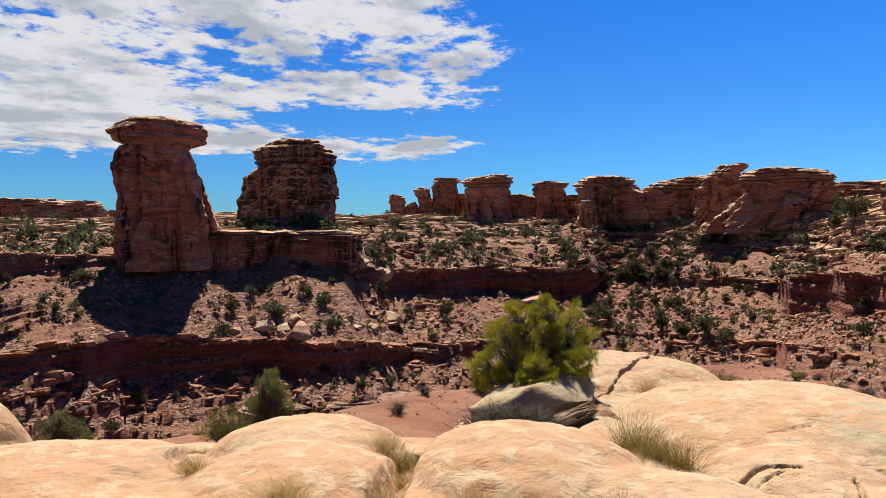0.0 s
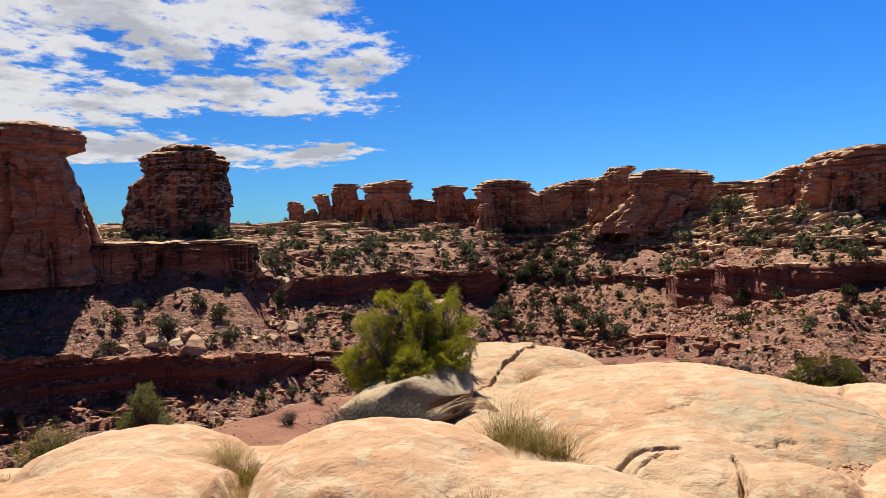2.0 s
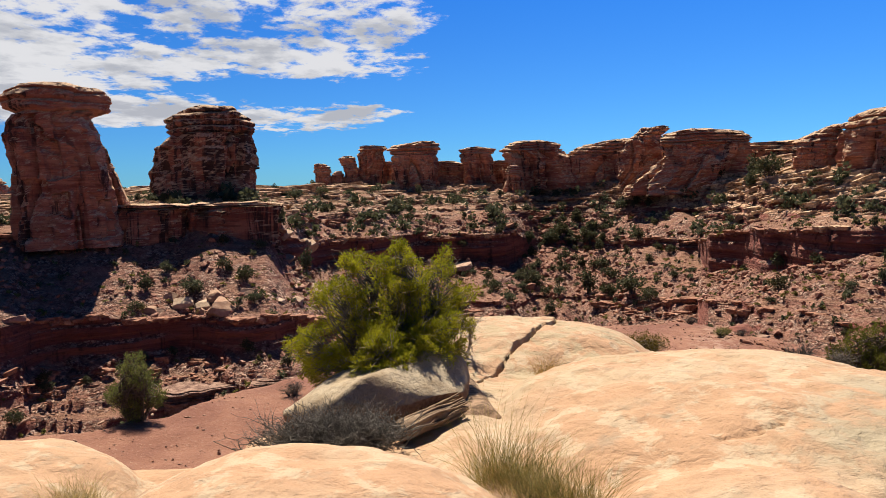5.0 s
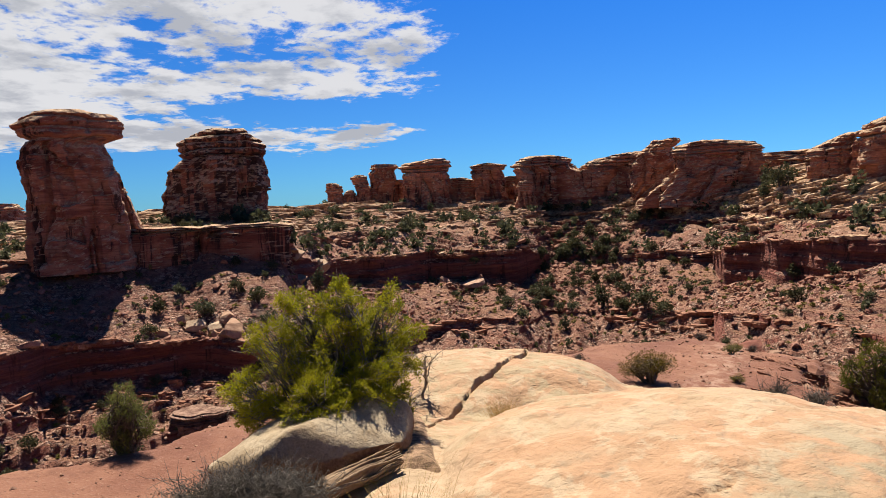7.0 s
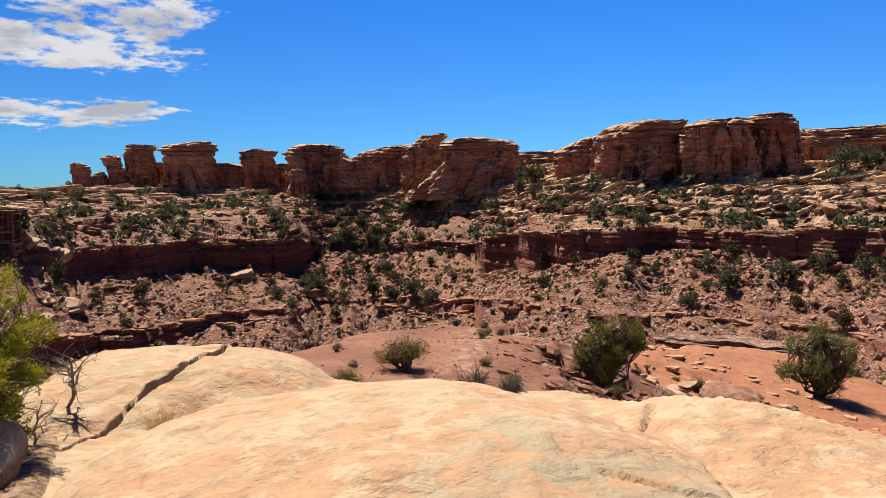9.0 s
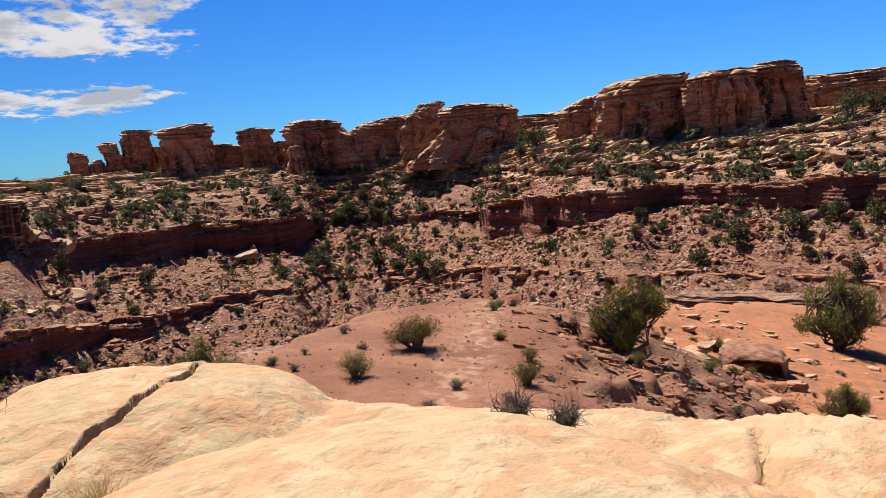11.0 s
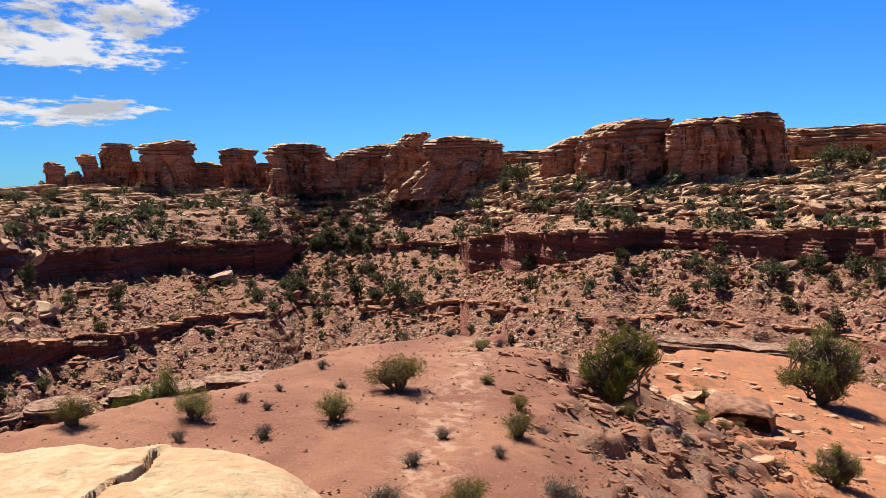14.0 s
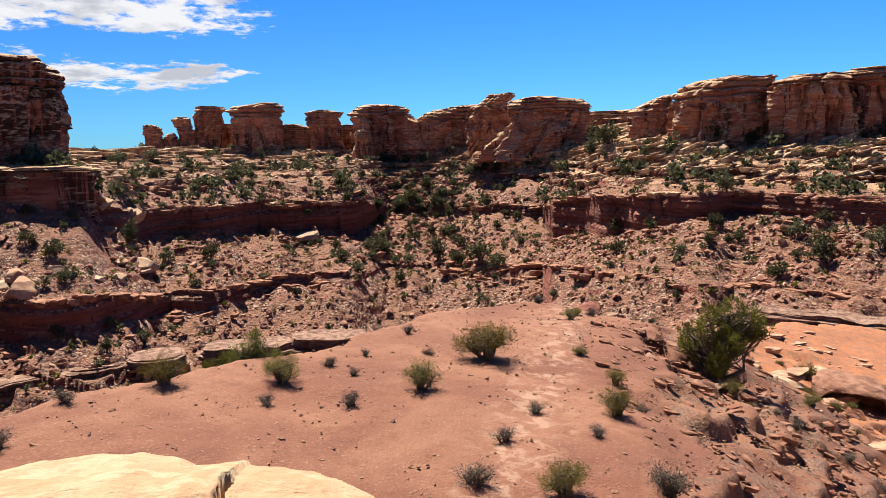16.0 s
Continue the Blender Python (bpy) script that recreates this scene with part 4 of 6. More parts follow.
outlined_rock("sandstone_tower", (-78.3, 192.7), [(-11, -11.0, 12.3), (-3.5, -10.7, 12.0), (5.6, -10.5, 11.1), (10.9, -10.8, 10.1), (14.5, -11.5, 9.6), (17.6, -11.2, 8.1), (19.0, -9.8, 7.3), (19.9, -9.0, 8.9), (20.6, -9.6, 10.6), (21.9, -11.4, 11.2), (23.9, -12.6, 11.8), (25.7, -10.6, 11.6), (26.6, -8.8, 10.0), (27.2, -5.3, 6.4)],
              19.5, 19, 3, "tall dark red sandstone tower with overhanging cap", rough=1.0, boxy=3.6, bed_h=2.4)
outlined_rock("rock_buttress", (-67.3, 198.9), [(-6.0, -5.0, 4.4), (-1.0, -4.2, 2.4), (2.0, -4.0, 1.2), (4.8, -3.9, 0.3), (7.1, -3.8, -0.6), (9.2, -3.3, -1.9)], 6.4, 9, 15, "ragged red buttress leaning on the tall tower", "rock buttress", rough=0.9)
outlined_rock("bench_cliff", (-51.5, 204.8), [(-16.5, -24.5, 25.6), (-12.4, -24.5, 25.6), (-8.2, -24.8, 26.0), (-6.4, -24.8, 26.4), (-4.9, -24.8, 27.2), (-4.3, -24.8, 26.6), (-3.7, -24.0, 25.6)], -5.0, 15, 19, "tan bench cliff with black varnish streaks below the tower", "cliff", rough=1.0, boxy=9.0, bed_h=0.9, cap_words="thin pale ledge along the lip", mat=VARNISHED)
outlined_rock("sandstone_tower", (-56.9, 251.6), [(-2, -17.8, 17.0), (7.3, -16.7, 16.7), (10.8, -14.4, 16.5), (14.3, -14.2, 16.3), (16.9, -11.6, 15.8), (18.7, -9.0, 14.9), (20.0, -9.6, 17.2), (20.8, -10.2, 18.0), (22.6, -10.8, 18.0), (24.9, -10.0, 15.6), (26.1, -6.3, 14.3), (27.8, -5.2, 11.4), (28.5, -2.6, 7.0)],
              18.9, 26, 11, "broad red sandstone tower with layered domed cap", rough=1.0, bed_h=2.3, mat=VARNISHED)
RIM = "pillars on the rim"
outlined_rock("rock_pillar", (-24.7, 378.2), [(-1, -4.3, 4.9), (7.4, -4.6, 4.2), (9.5, -5.0, 4.7), (11.6, -4.7, 4.0), (13.0, -3.9, 0.8)], 8.2, 8, 21, "small knobbly red sandstone pillar", "rock pillar", RIM, 0.9, bed_h=1.3)
outlined_rock("rock_pillar", (-16.8, 378.6), [(-1, -3.4, 3.4), (7.4, -3.2, 3.1), (9.0, -1.2, 1.9)], 6.0, 6, 22, "low dark knob of red sandstone", "rock pillar", RIM, 0.9)
outlined_rock("rock_pillar", (-10.4, 378.9), [(-2, -4.0, 5.5), (7.4, -2.1, 5.1), (10.2, -3.3, 5.1), (13.1, -5.4, 4.6), (15.9, -5.7, 3.6), (16.9, -4.0, 1.7)], 10.6, 9, 23, "red pillar leaning out at its top", "rock pillar", RIM, 0.9, bed_h=1.7)
outlined_rock("rock_pillar", (1.5, 381.0), [(-2, -7.0, 4.8), (6.7, -7.4, 4.8), (11.0, -7.1, 6.5), (15.3, -7.2, 7.0), (17.4, -7.5, 5.5), (19.4, -5.2, 5.9), (20.3, -6.6, 7.7), (22.2, -6.1, 7.2)], 19.5, 12, 25, "tall red pillar with a flat cap", "rock pillar", RIM, 0.9, bed_h=1.2)
outlined_rock("rock_pillar", (10.0, 383.9), [(-2, -3.3, 3.3), (11.8, -2.8, 2.4), (13.8, -2.2, 1.9)], 11.5, 6, 26, "slim red pillar in the shade of its neighbour", "rock pillar", RIM, 0.9)
outlined_rock("rock_pillar", (23.6, 367.2), [(-4, -11.7, 11.7), (7.9, -12.4, 12.1), (14.6, -12.0, 11.7), (15.9, -10.7, 11.0), (16.9, -12.6, 12.4), (19.4, -12.8, 12.9), (21.1, -10.9, 12.4), (22.8, 1.0, 11.0)], 15.9, 17, 28, "block-shaped red sandstone pillar with tan cap", "rock pillar", RIM, 1.0, 4.0, 1.7)
outlined_rock("rock_wall", (43.8, 373.4), [(-2, -8.9, 8.9), (8.7, -8.3, 8.3), (11.3, -8.1, 7.3), (13.0, -7.4, 0.3)], 7.5, 10, 153, "low broken wall of red sandstone between pillars", "rock wall", RIM, 0.9, bed_h=1.1)
outlined_rock("rock_wall", (31, 384), [(-2, -10, 10), (8, -9, 9), (9.5, -7, 5)], 6.5, 10, 157, "low broken wall of red sandstone behind the pillars", "rock wall", RIM, 0.9, bed_h=1.1)
outlined_rock("rock_pillar", (56.5, 361.6), [(0, -7.1, 9.9), (9.1, -6.9, 7.2), (13.9, -8.6, 7.2), (15.9, -8.3, 6.3), (16.7, -9.6, 7.6), (18.4, -10.2, 8.9), (19.4, -5.6, 1.0)], 16.0, 14, 31, "mushroom-shaped red sandstone pillar", "rock pillar", RIM, 0.9, bed_h=1.2)
outlined_rock("rock_pillar", (68.8, 329.9), [(-2, -5.2, 5.2), (4.0, -3.9, 3.6), (6.8, -4.1, 3.7), (8.5, -2.7, 2.6)], 3.8, 8, 34, "small layered knob of red sandstone", "rock pillar", RIM, 0.9, bed_h=0.9)
outlined_rock("rock_wall", (70, 366), [(-1, -10, 10), (9, -9, 9), (12.4, -8, 8)], 9.0, 10, 155, "low red sandstone wall joining two pillars", "rock wall", RIM, 0.9, bed_h=1.3)
BUTTES = "buttes on the rim"
outlined_rock("sandstone_butte", (83.2, 340.0), [(0, -16.4, 18.2), (12.3, -16.9, 16.6), (14.2, -17.6, 12.6), (15.5, -17.2, 10.6), (16.7, -18.3, 10.8), (18.5, -17.2, 11.0), (19.6, -15.2, 8.5), (20.5, -11.0, 3.8)], 15.5, 22, 37, "dark red butte with a flat tan cap", "butte", BUTTES, 1.0, 4.0, 1.2)
outlined_rock("sandstone_butte", (113.7, 333.1), [(-4, -16.0, 18.2), (8, -16.5, 17.6), (14.3, -18.2, 17.3), (15.8, -15.2, 17.3), (18.2, -9.4, 16.7), (19.3, -2.4, 16.0), (20.3, 6.4, 14.2)], 13.0, 22, 41, "long red sandstone wall with tan sloping top", "butte", BUTTES, 1.0, 4.0, 1.5)
outlined_rock("caprock_prow", (125.4, 313.9), [(-3, -11.6, 1.3), (5.2, -11.0, 13.0), (13.9, -10.6, 13.0), (18.5, -7.4, 9.0), (20.6, -4.8, 8.6), (22.4, -2.2, 10.6), (23.8, -0.9, 11.6), (24.4, 4.2, 11.6)], 18.4, 16, 45, "tan caprock slab jutting out over a red cliff", "caprock", "", 1.0, 3.4, 1.6)
outlined_rock("sandstone_butte", (132.7, 281.3), [(-3, -24.6, 24.4), (0.5, -19.5, 24.0), (4.0, -14.5, 23.3), (9.0, -10.8, 22.9), (13.6, -9.6, 21.6), (14.6, -10.8, 22.2), (16.0, -11.6, 22.8), (17.9, -10.8, 22.0), (19.0, -8.7, 19.6), (20.0, -4.4, 10.0)], 14.0, 26, 47, "red butte with bright tan layered top", "butte", BUTTES, 1.0, 3.4, 1.3)
outlined_rock("rock_wall", (170.3, 282.7), [(3, -12, 22), (14.0, -10.5, 22), (15.2, -9.4, 21.7)], 11.0, 14, 51, "low tan wall of bedded sandstone", "rock wall", BUTTES, 0.9, 5.0, 1.0)
outlined_rock("sandstone_butte", (153.7, 228.0), [(-1, -7.6, 8.1), (9.3, -7.3, 7.6), (11.8, -7.4, 7.6), (14.6, -2.7, 7.6), (17.2, 3.0, 7.2)], 9.0, 16, 53, "stepped shoulder of tan sandstone", "butte", BUTTES, 0.9, 3.4, 1.4)
outlined_rock("sandstone_butte", (165.1, 206.0), [(-2, -15.0, 15.1), (8.6, -15.2, 14.6), (12.9, -15.3, 14.4), (14.0, -15.9, 15.2), (16.2, -16.3, 15.9), (18.3, -14.1, 16.3), (19.9, -9.6, 16.3), (20.9, -0.2, 15.7)], 13.0, 24, 57, "wide red butte with a smooth domed tan top", "butte", BUTTES, 1.0, 4.4, 2.4)
outlined_rock("sandstone_butte", (182.1, 184.2), [(-3, -13.4, 13.4), (5.1, -13.4, 13.4), (12.8, -13.2, 12.4), (16.7, -13.1, 10.7), (18.6, -10.7, 10.2), (20.2, -6.2, 8.8)], 17.4, 22, 61, "red butte cut by tall dark clefts", "butte", BUTTES, 1.0, 4.0, 1.5)
outlined_rock("sandstone_butte", (195.4, 174.5), [(-3, -5.6, 10.0), (4.4, -5.1, 8.9), (11.9, -4.7, 8.6), (15.2, -4.6, 7.5), (16.8, -5.4, 7.2), (18.0, -7.2, 7.2), (19.4, -8.3, 7.0), (20.5, -9.2, 5.6), (21.5, -6.6, 5.2)], 16.2, 18, 63, "dark red butte with an overhanging tan cap", "butte", BUTTES, 1.0, 3.4, 1.6)
outlined_rock("rock_wall", (224.8, 175.1), [(3, -9.4, 31), (10.9, -9.9, 31), (13.5, -11.4, 30), (16.0, -11.1, 28), (17.8, -10.5, 26)], 11.5, 16, 67, "bedded tan sandstone wall set back from the rim", "rock wall", BUTTES, 0.9, 4.0, 1.2)
outlined_rock("rock_wall", (176, 201), [(1, -10, 10), (14, -9, 9), (16.5, -7, 7)], 12.0, 12, 161, "shaded red sandstone wall between the buttes", "rock wall", BUTTES, 0.9)
outlined_rock("distant_mesa", (-275, 445), [(-6, -33, 33), (5, -31, 31), (9, -29, 29), (12.4, -22, 25)], 7.5, 40, 71, "low distant mesa of red and tan sandstone", "mesa", "", 1.0, 3.4, 1.5)
outlined_rock("distant_mesa", (-242, 460), [(-6, -21, 21), (4, -18, 16), (9, -15, 14), (11.8, -8, 10)], 7.0, 30, 72, "distant knobbly red sandstone mesa", "mesa", "", 1.0, 3.0, 1.7)
outlined_rock("rock_pillar", (-224, 469), [(-4, -4, 4), (3, -3, 3), (6, -2.4, 2.4)], 3.0, 7, 73, "small distant knob of red sandstone", "rock pillar", "", 0.9)
outlined_rock("distant_mesa", (-150, 477), [(-5, -13, 13), (2, -12, 12), (4.6, -7, 8)], 1.5, 20, 75, "low distant ledge of red sandstone", "mesa", "", 0.9)


# ---- rocks ----
def rock_mesh(name, seed, mat, flat=0.7, subdiv=2, boxy=0.36):
    """A weathered block: a sphere cut by random planes and roughened."""
    rng = np.random.default_rng(seed)
    bm = bmesh.new()
    bmesh.ops.create_icosphere(bm, subdivisions=subdiv, radius=1.0)
    P = np.array([v.co[:] for v in bm.verts])
    for _ in range(18):
        d = rng.normal(size=3)
        d[2] *= 0.8
        d /= np.linalg.norm(d)
        cut = rng.uniform(boxy - 0.05, max(0.80, boxy + 0.05))
        over = np.maximum(P @ d - cut, 0)
        P = P - over[:, None] * d[None]
    P = P * (1 + 0.10 * fbm(P[:, 0] * 1.6 + seed, P[:, 1] * 1.6, P[:, 2] * 1.6, 3, seed)[:, None])
    bedded = 1 + 0.06 * (vnoise(0 * P[:, 0], 0 * P[:, 0], P[:, 2] * 5, seed + 3) - 0.5)
    P = P * np.stack([bedded, bedded, flat + 0 * bedded], 1)
    for v, co in zip(bm.verts, P):
        v.co = co
    me = bpy.data.meshes.new(name)
    bm.to_mesh(me)
    bm.free()
    me.materials.append(mat)
    me.polygons.foreach_set("use_smooth", np.zeros(len(me.polygons), bool))
    return me


def set_rock(me, name, place, size, turn, label, category="boulder", group="", tilt=(0.0, 0.0), stretch=(1, 1, 1), sink=0.25):
    ob = new(name, me)
    ob.matrix_world = pose(place[0], place[1], place[2] - sink * size * 0.5, tilt[0], tilt[1], turn) @ Matrix.Diagonal((size / 2 * stretch[0], size / 2 * stretch[1], size / 2 * stretch[2], 1))
    return tagged(ob, label, category, group)


BLOCKS = [rock_mesh("boulder", 300 + i, PALE_ROCK if i % 2 else ROCK, 0.62 + 0.06 * (i % 3), 3) for i in range(6)]

# boulders on the opposite slope: azimuth, elevation, width
SLOPE_BOULDERS = [(-11.7, -9.2, 8.0, 1), (-13.6, -9.3, 6.0, 0), (-5.7, -8.9, 4.6, 1), (-4.4, -8.5, 5.6, 0), (-25.5, -8.3, 9.0, 0), (-5.2, -2.5, 4.6, 5),
                  (-3.7, -3.5, 5.2, 1), (-2.1, -4.3, 4.0, 3), (27.2, -6.3, 8.5, 2), (-4.9, -5.3, 8.0, 5), (8.0, -5.7, 11.0, 4), (-8.6, -10.3, 6.2, 0)]
MORE_BOULDERS = [(-1.1, -8.1, 4.6, 2), (4.7, -5.7, 4.6, 3), (16.9, -4.9, 9.0, 0), (18.3, -5.6, 6.0, 3), (5.1, -6.2, 8.1, 4), (50.6, -5.2, 12.0, 0), (47.3, -2.5, 8.1, 1),
                 (52.0, -2.0, 9.7, 3), (43.0, -9.6, 6.5, 1), (-19.0, -7.9, 4.0, 1), (-15.0, -8.6, 3.6, 3), (-22.0, -10.0, 5.0, 2), (31.0, -8.0, 4.2, 5), (36.0, -9.0, 4.8, 0)]
for az, el, size, kind in SLOPE_BOULDERS + MORE_BOULDERS:
    p = canyon_at(az, el)
    set_rock(BLOCKS[kind], "boulder", p, size * p.length / 185 * 0.85, az * 37 % 360, "weathered sandstone boulder lying on the talus slope", "boulder", "boulders on the slope", (8, -6), (1.1, 0.9, 1.0))

CORNER = [(-6.9, -3.0, 5.0, 1), (-6.8, -3.6, 6.0, 3), (-6.6, -4.2, 6.5, 5), (-5.1, -3.9, 5.2, 1), (-4.0, -4.1, 4.5, 3), (-6.6, -5.3, 7.5, 5), (-6.0, -7.6, 5.5, 0), (-5.2, -7.9, 4.5, 1), (-7.1, -8.7, 4.5, 3), (-13.1, -8.9, 7.5, 1), (6.9, -6.1, 12.0, 0), (28.0, -6.2, 8.0, 2)]
for el, size, kind in ((-2.05, 3.0, 0), (-2.5, 4.0, 4), (-3.0, 4.6, 2), (-3.5, 5.0, 0), (-4.1, 5.6, 4)):
    az = -5.3 + 0.25 * math.sin(9 * el)
    far_r = 233 - 1.2 * (el + 5)
    set_rock(BLOCKS[kind], "boulder", (far_r * math.sin(radians(az)), far_r * math.cos(radians(az)), far_r * math.tan(radians(el))), size, el * 170 % 360, "rounded tan boulder stacked below the upper cliff", "boulder", "boulders on the slope", (4, -3), (1.2, 1.0, 0.75), 0.0)
for az, el, size, kind in CORNER:
    p = canyon_at(az, el)
    set_rock(BLOCKS[kind], "boulder", p, size * p.length / 200, az * 77 % 360, "rounded pale boulder stacked below the upper cliff", "boulder", "boulders on the slope", (5, -4), (1.15, 0.95, 0.8), 0.15)

ROUNDED = [rock_mesh("boulder", 320 + i, PALE_ROCK, 0.70, 4, 0.60) for i in range(3)]
for az, el, size, kind in ((-14.4, -8.35, 9.5, 1), (-13.1, -8.6, 8.0, 5), (-11.7, -9.05, 13.5, 3), (-15.2, -7.85, 7.0, 5), (-16.9, -8.65, 6.0, 1), (-16.2, -8.8, 4.5, 3), (-5.95, -8.7, 6.5, 1), (-4.2, -7.95, 11.0, 5), (-12.0, -7.9, 8.0, 1), (-9.6, -7.9, 7.0, 3)):
    p = canyon_at(az, el)
    set_rock(ROUNDED[kind // 2], "boulder", p, size * p.length / 250, az * 53 % 360, "big rounded pale boulder at the foot of the talus", "boulder", "boulders on the slope", (6, -4), (1.15, 0.9, 0.85), 0.05)

RNG = np.random.default_rng(5)


def scattered(count, rule, seed):
    """Places on the canyon sheet, drawn by a density rule over the grid."""
    rng = np.random.default_rng(seed)
    w = rule * ((CAN_AZ > -40) & (CAN_AZ < 62))
    w = (w * np.maximum(CAN_R, 1) ** 1.0).ravel()
    pick = rng.choice(w.size, count, p=w / w.sum())
    return CANYON.reshape(-1, 3)[pick] + rng.normal(size=(count, 3)) * (0.6, 0.6, 0.0)


def rubble(name, places, sizes, mat, seed, label, facets=20):
    """Many small angular stones in one mesh."""
    rng = np.random.default_rng(seed)
    bm = bmesh.new()
    bmesh.ops.create_icosphere(bm, subdivisions=1, radius=1.0)
    base = np.array([v.co[:] for v in bm.verts])
    tri = np.array([[v.index for v in f.verts] for f in bm.faces])
    bm.free()
    n, k = len(places), len(base)
    P = base[None] * (1 + 0.32 * rng.normal(size=(n, k, 1)).clip(-1, 1))
    P = P * rng.uniform(0.45, 1.0, (n, 1, 3)) * np.array([1.0, 1.0, 0.75])
    a = rng.uniform(0, 2 * np.pi, n)
    c, s = np.cos(a)[:, None], np.sin(a)[:, None]
    P = np.stack([P[..., 0] * c - P[..., 1] * s, P[..., 0] * s + P[..., 1] * c, P[..., 2] + 0.35 * P[..., 0]], -1)
    P = P * np.asarray(sizes)[:, None, None] + np.asarray(places)[:, None]
    F = tri[None] + (np.arange(n) * k)[:, None, None]
    ob = new(name, mesh_of(name, P, F.reshape(-1, 3), mat, False))
    return tagged(ob, label, "rocks", kind="stuff")


def slab_field(name, places, sizes, mat, seed, label, thick=0.26, dip=0.0, wild=0.2, aspect=(0.9, 1.9), spread=0.6):
    """Many angular bedded plates in one mesh, lying nearly level."""
    rng = np.random.default_rng(seed)
    n, k = len(places), 8
    ang = (np.arange(k)[None] + rng.uniform(-0.32, 0.32, (n, k))) * 2 * np.pi / k + rng.uniform(0, 6.3, (n, 1))
    r = rng.uniform(0.62, 1.1, (n, k))
    long = rng.uniform(*aspect, (n, 1))
    th = thick * rng.uniform(0.6, 1.4, (n, 1))
    rings = []
    for z, m in ((-1.6, 0.80), (-0.25, 0.86), (0.12, 1.0), (0.72, 0.97), (1.0, 0.86)):
        wob = m * (1 + 0.09 * rng.normal(size=(n, k)))
        rings.append(np.stack([np.cos(ang) * r * wob * long, np.sin(ang) * r * wob, th * (z + 0.12 * rng.normal(size=(n, k)))], -1))
    P = np.stack(rings, 1).reshape(n, 5 * k, 3)
    top = np.stack([0 * th, 0 * th, th * 1.05], -1)
    P = np.concatenate([P, top], 1)
    # long side along the slope's contour
    x, y = np.asarray(places)[:, 0], np.asarray(places)[:, 1]
    a = np.arctan2(-x, y) + rng.normal(size=n) * spread
    c, s_ = np.cos(a)[:, None], np.sin(a)[:, None]
    tip = (dip + wild * rng.normal(size=n))[:, None]
    tip2 = (-wild * np.abs(rng.normal(size=n)))[:, None]
    X, Y, Z = P[..., 0], P[..., 1], P[..., 2] + tip * P[..., 0] + tip2 * P[..., 1]
    P = np.stack([X * c - Y * s_, X * s_ + Y * c, Z], -1) * np.asarray(sizes)[:, None, None] + np.asarray(places)[:, None]
    f = []
    for j in range(4):
        for i in range(k):
            f.append((j * k + i, j * k + (i + 1) % k, (j + 1) * k + (i + 1) % k, (j + 1) * k + i))
    f = np.array(f)
    g = np.array([(4 * k + i, 4 * k + (i + 1) % k, 5 * k, 5 * k) for i in range(k)])[:, :3]
    off = (np.arange(n) * (5 * k + 1))[:, None, None]
    faces = (f[None] + off).reshape(-1, 4).tolist() + (g[None] + off).reshape(-1, 3).tolist()
    ob = new(name, mesh_of(name, P, faces, mat, False))
    return tagged(ob, label, "rocks", kind="stuff")


ledgy = np.clip(fbm(CANYON[..., 0] / 26, CANYON[..., 1] / 26, CANYON[..., 2] / 5, 3, 205) + 0.05, 0, 1) ** 1.5
smooth_talus = np.where((CAN_AZ > -25) & (CAN_AZ < -7), 0.12, 1.0)
for rule, number, seed, lo, hi, mat, dip, wild, aspect, words in (
        (np.isin(ZONE, (2,)) * ledgy, 380, 71, 0.3, 1.9, RED_SLAB, 0.0, 0.14, (0.9, 1.9), "broken red sandstone ledges on the lower slope"),
        (np.isin(ZONE, (4, 6)) * (CAN_AZ < 18) * ledgy * smooth_talus, 380, 73, 0.3, 2.2, RED_SLAB, 0.0, 0.16, (0.9, 1.9), "broken red sandstone ledges among the talus"),
        (np.isin(ZONE, (4, 6)) * (CAN_AZ >= 18) * ledgy, 420, 75, 0.3, 1.6, RED_SLAB, 0.0, 0.16, (0.9, 1.9), "broken red sandstone ledges among the talus"),
        (np.isin(ZONE, (7, 8)) * (CAN_AZ < 20) * 1.0, 1500, 77, 0.8, 4.0, TAN_SLAB, 0.0, 0.06, (1.6, 4.0), "weathered sandstone ledges along the rim"),
        (np.isin(ZONE, (7, 8)) * (CAN_AZ >= 20) * 1.0, 1300, 79, 0.8, 6.0, TAN_SLAB, 0.16, 0.12, (1.1, 2.4), "pale tan dipping sandstone ledges below the buttes"),
        (np.isin(ZONE, (7, 8)) * (CAN_AZ > 23) * 1.0, 330, 83, 1.6, 5.5, CREAM_SLAB, 0.22, 0.12, (1.2, 2.4), "cream sandstone beds dipping across the slope"),
        (np.isin(ZONE, (8, 9)) * (CAN_AZ < 22) * (CAN_R < 420) * 1.0, 500, 81, 1.2, 4.5, TAN_SLAB, 0.0, 0.06, (1.4, 3.4), "weathered sandstone ledges on the plateau")):
    spots = scattered(number, rule, seed)
    kk = np.random.default_rng(seed).random(number)
    slab_field("sandstone_ledges", spots, lo + (hi - lo) * kk ** 2.6, mat, seed + 1, words, 0.26, dip, wild, aspect, 0.22)


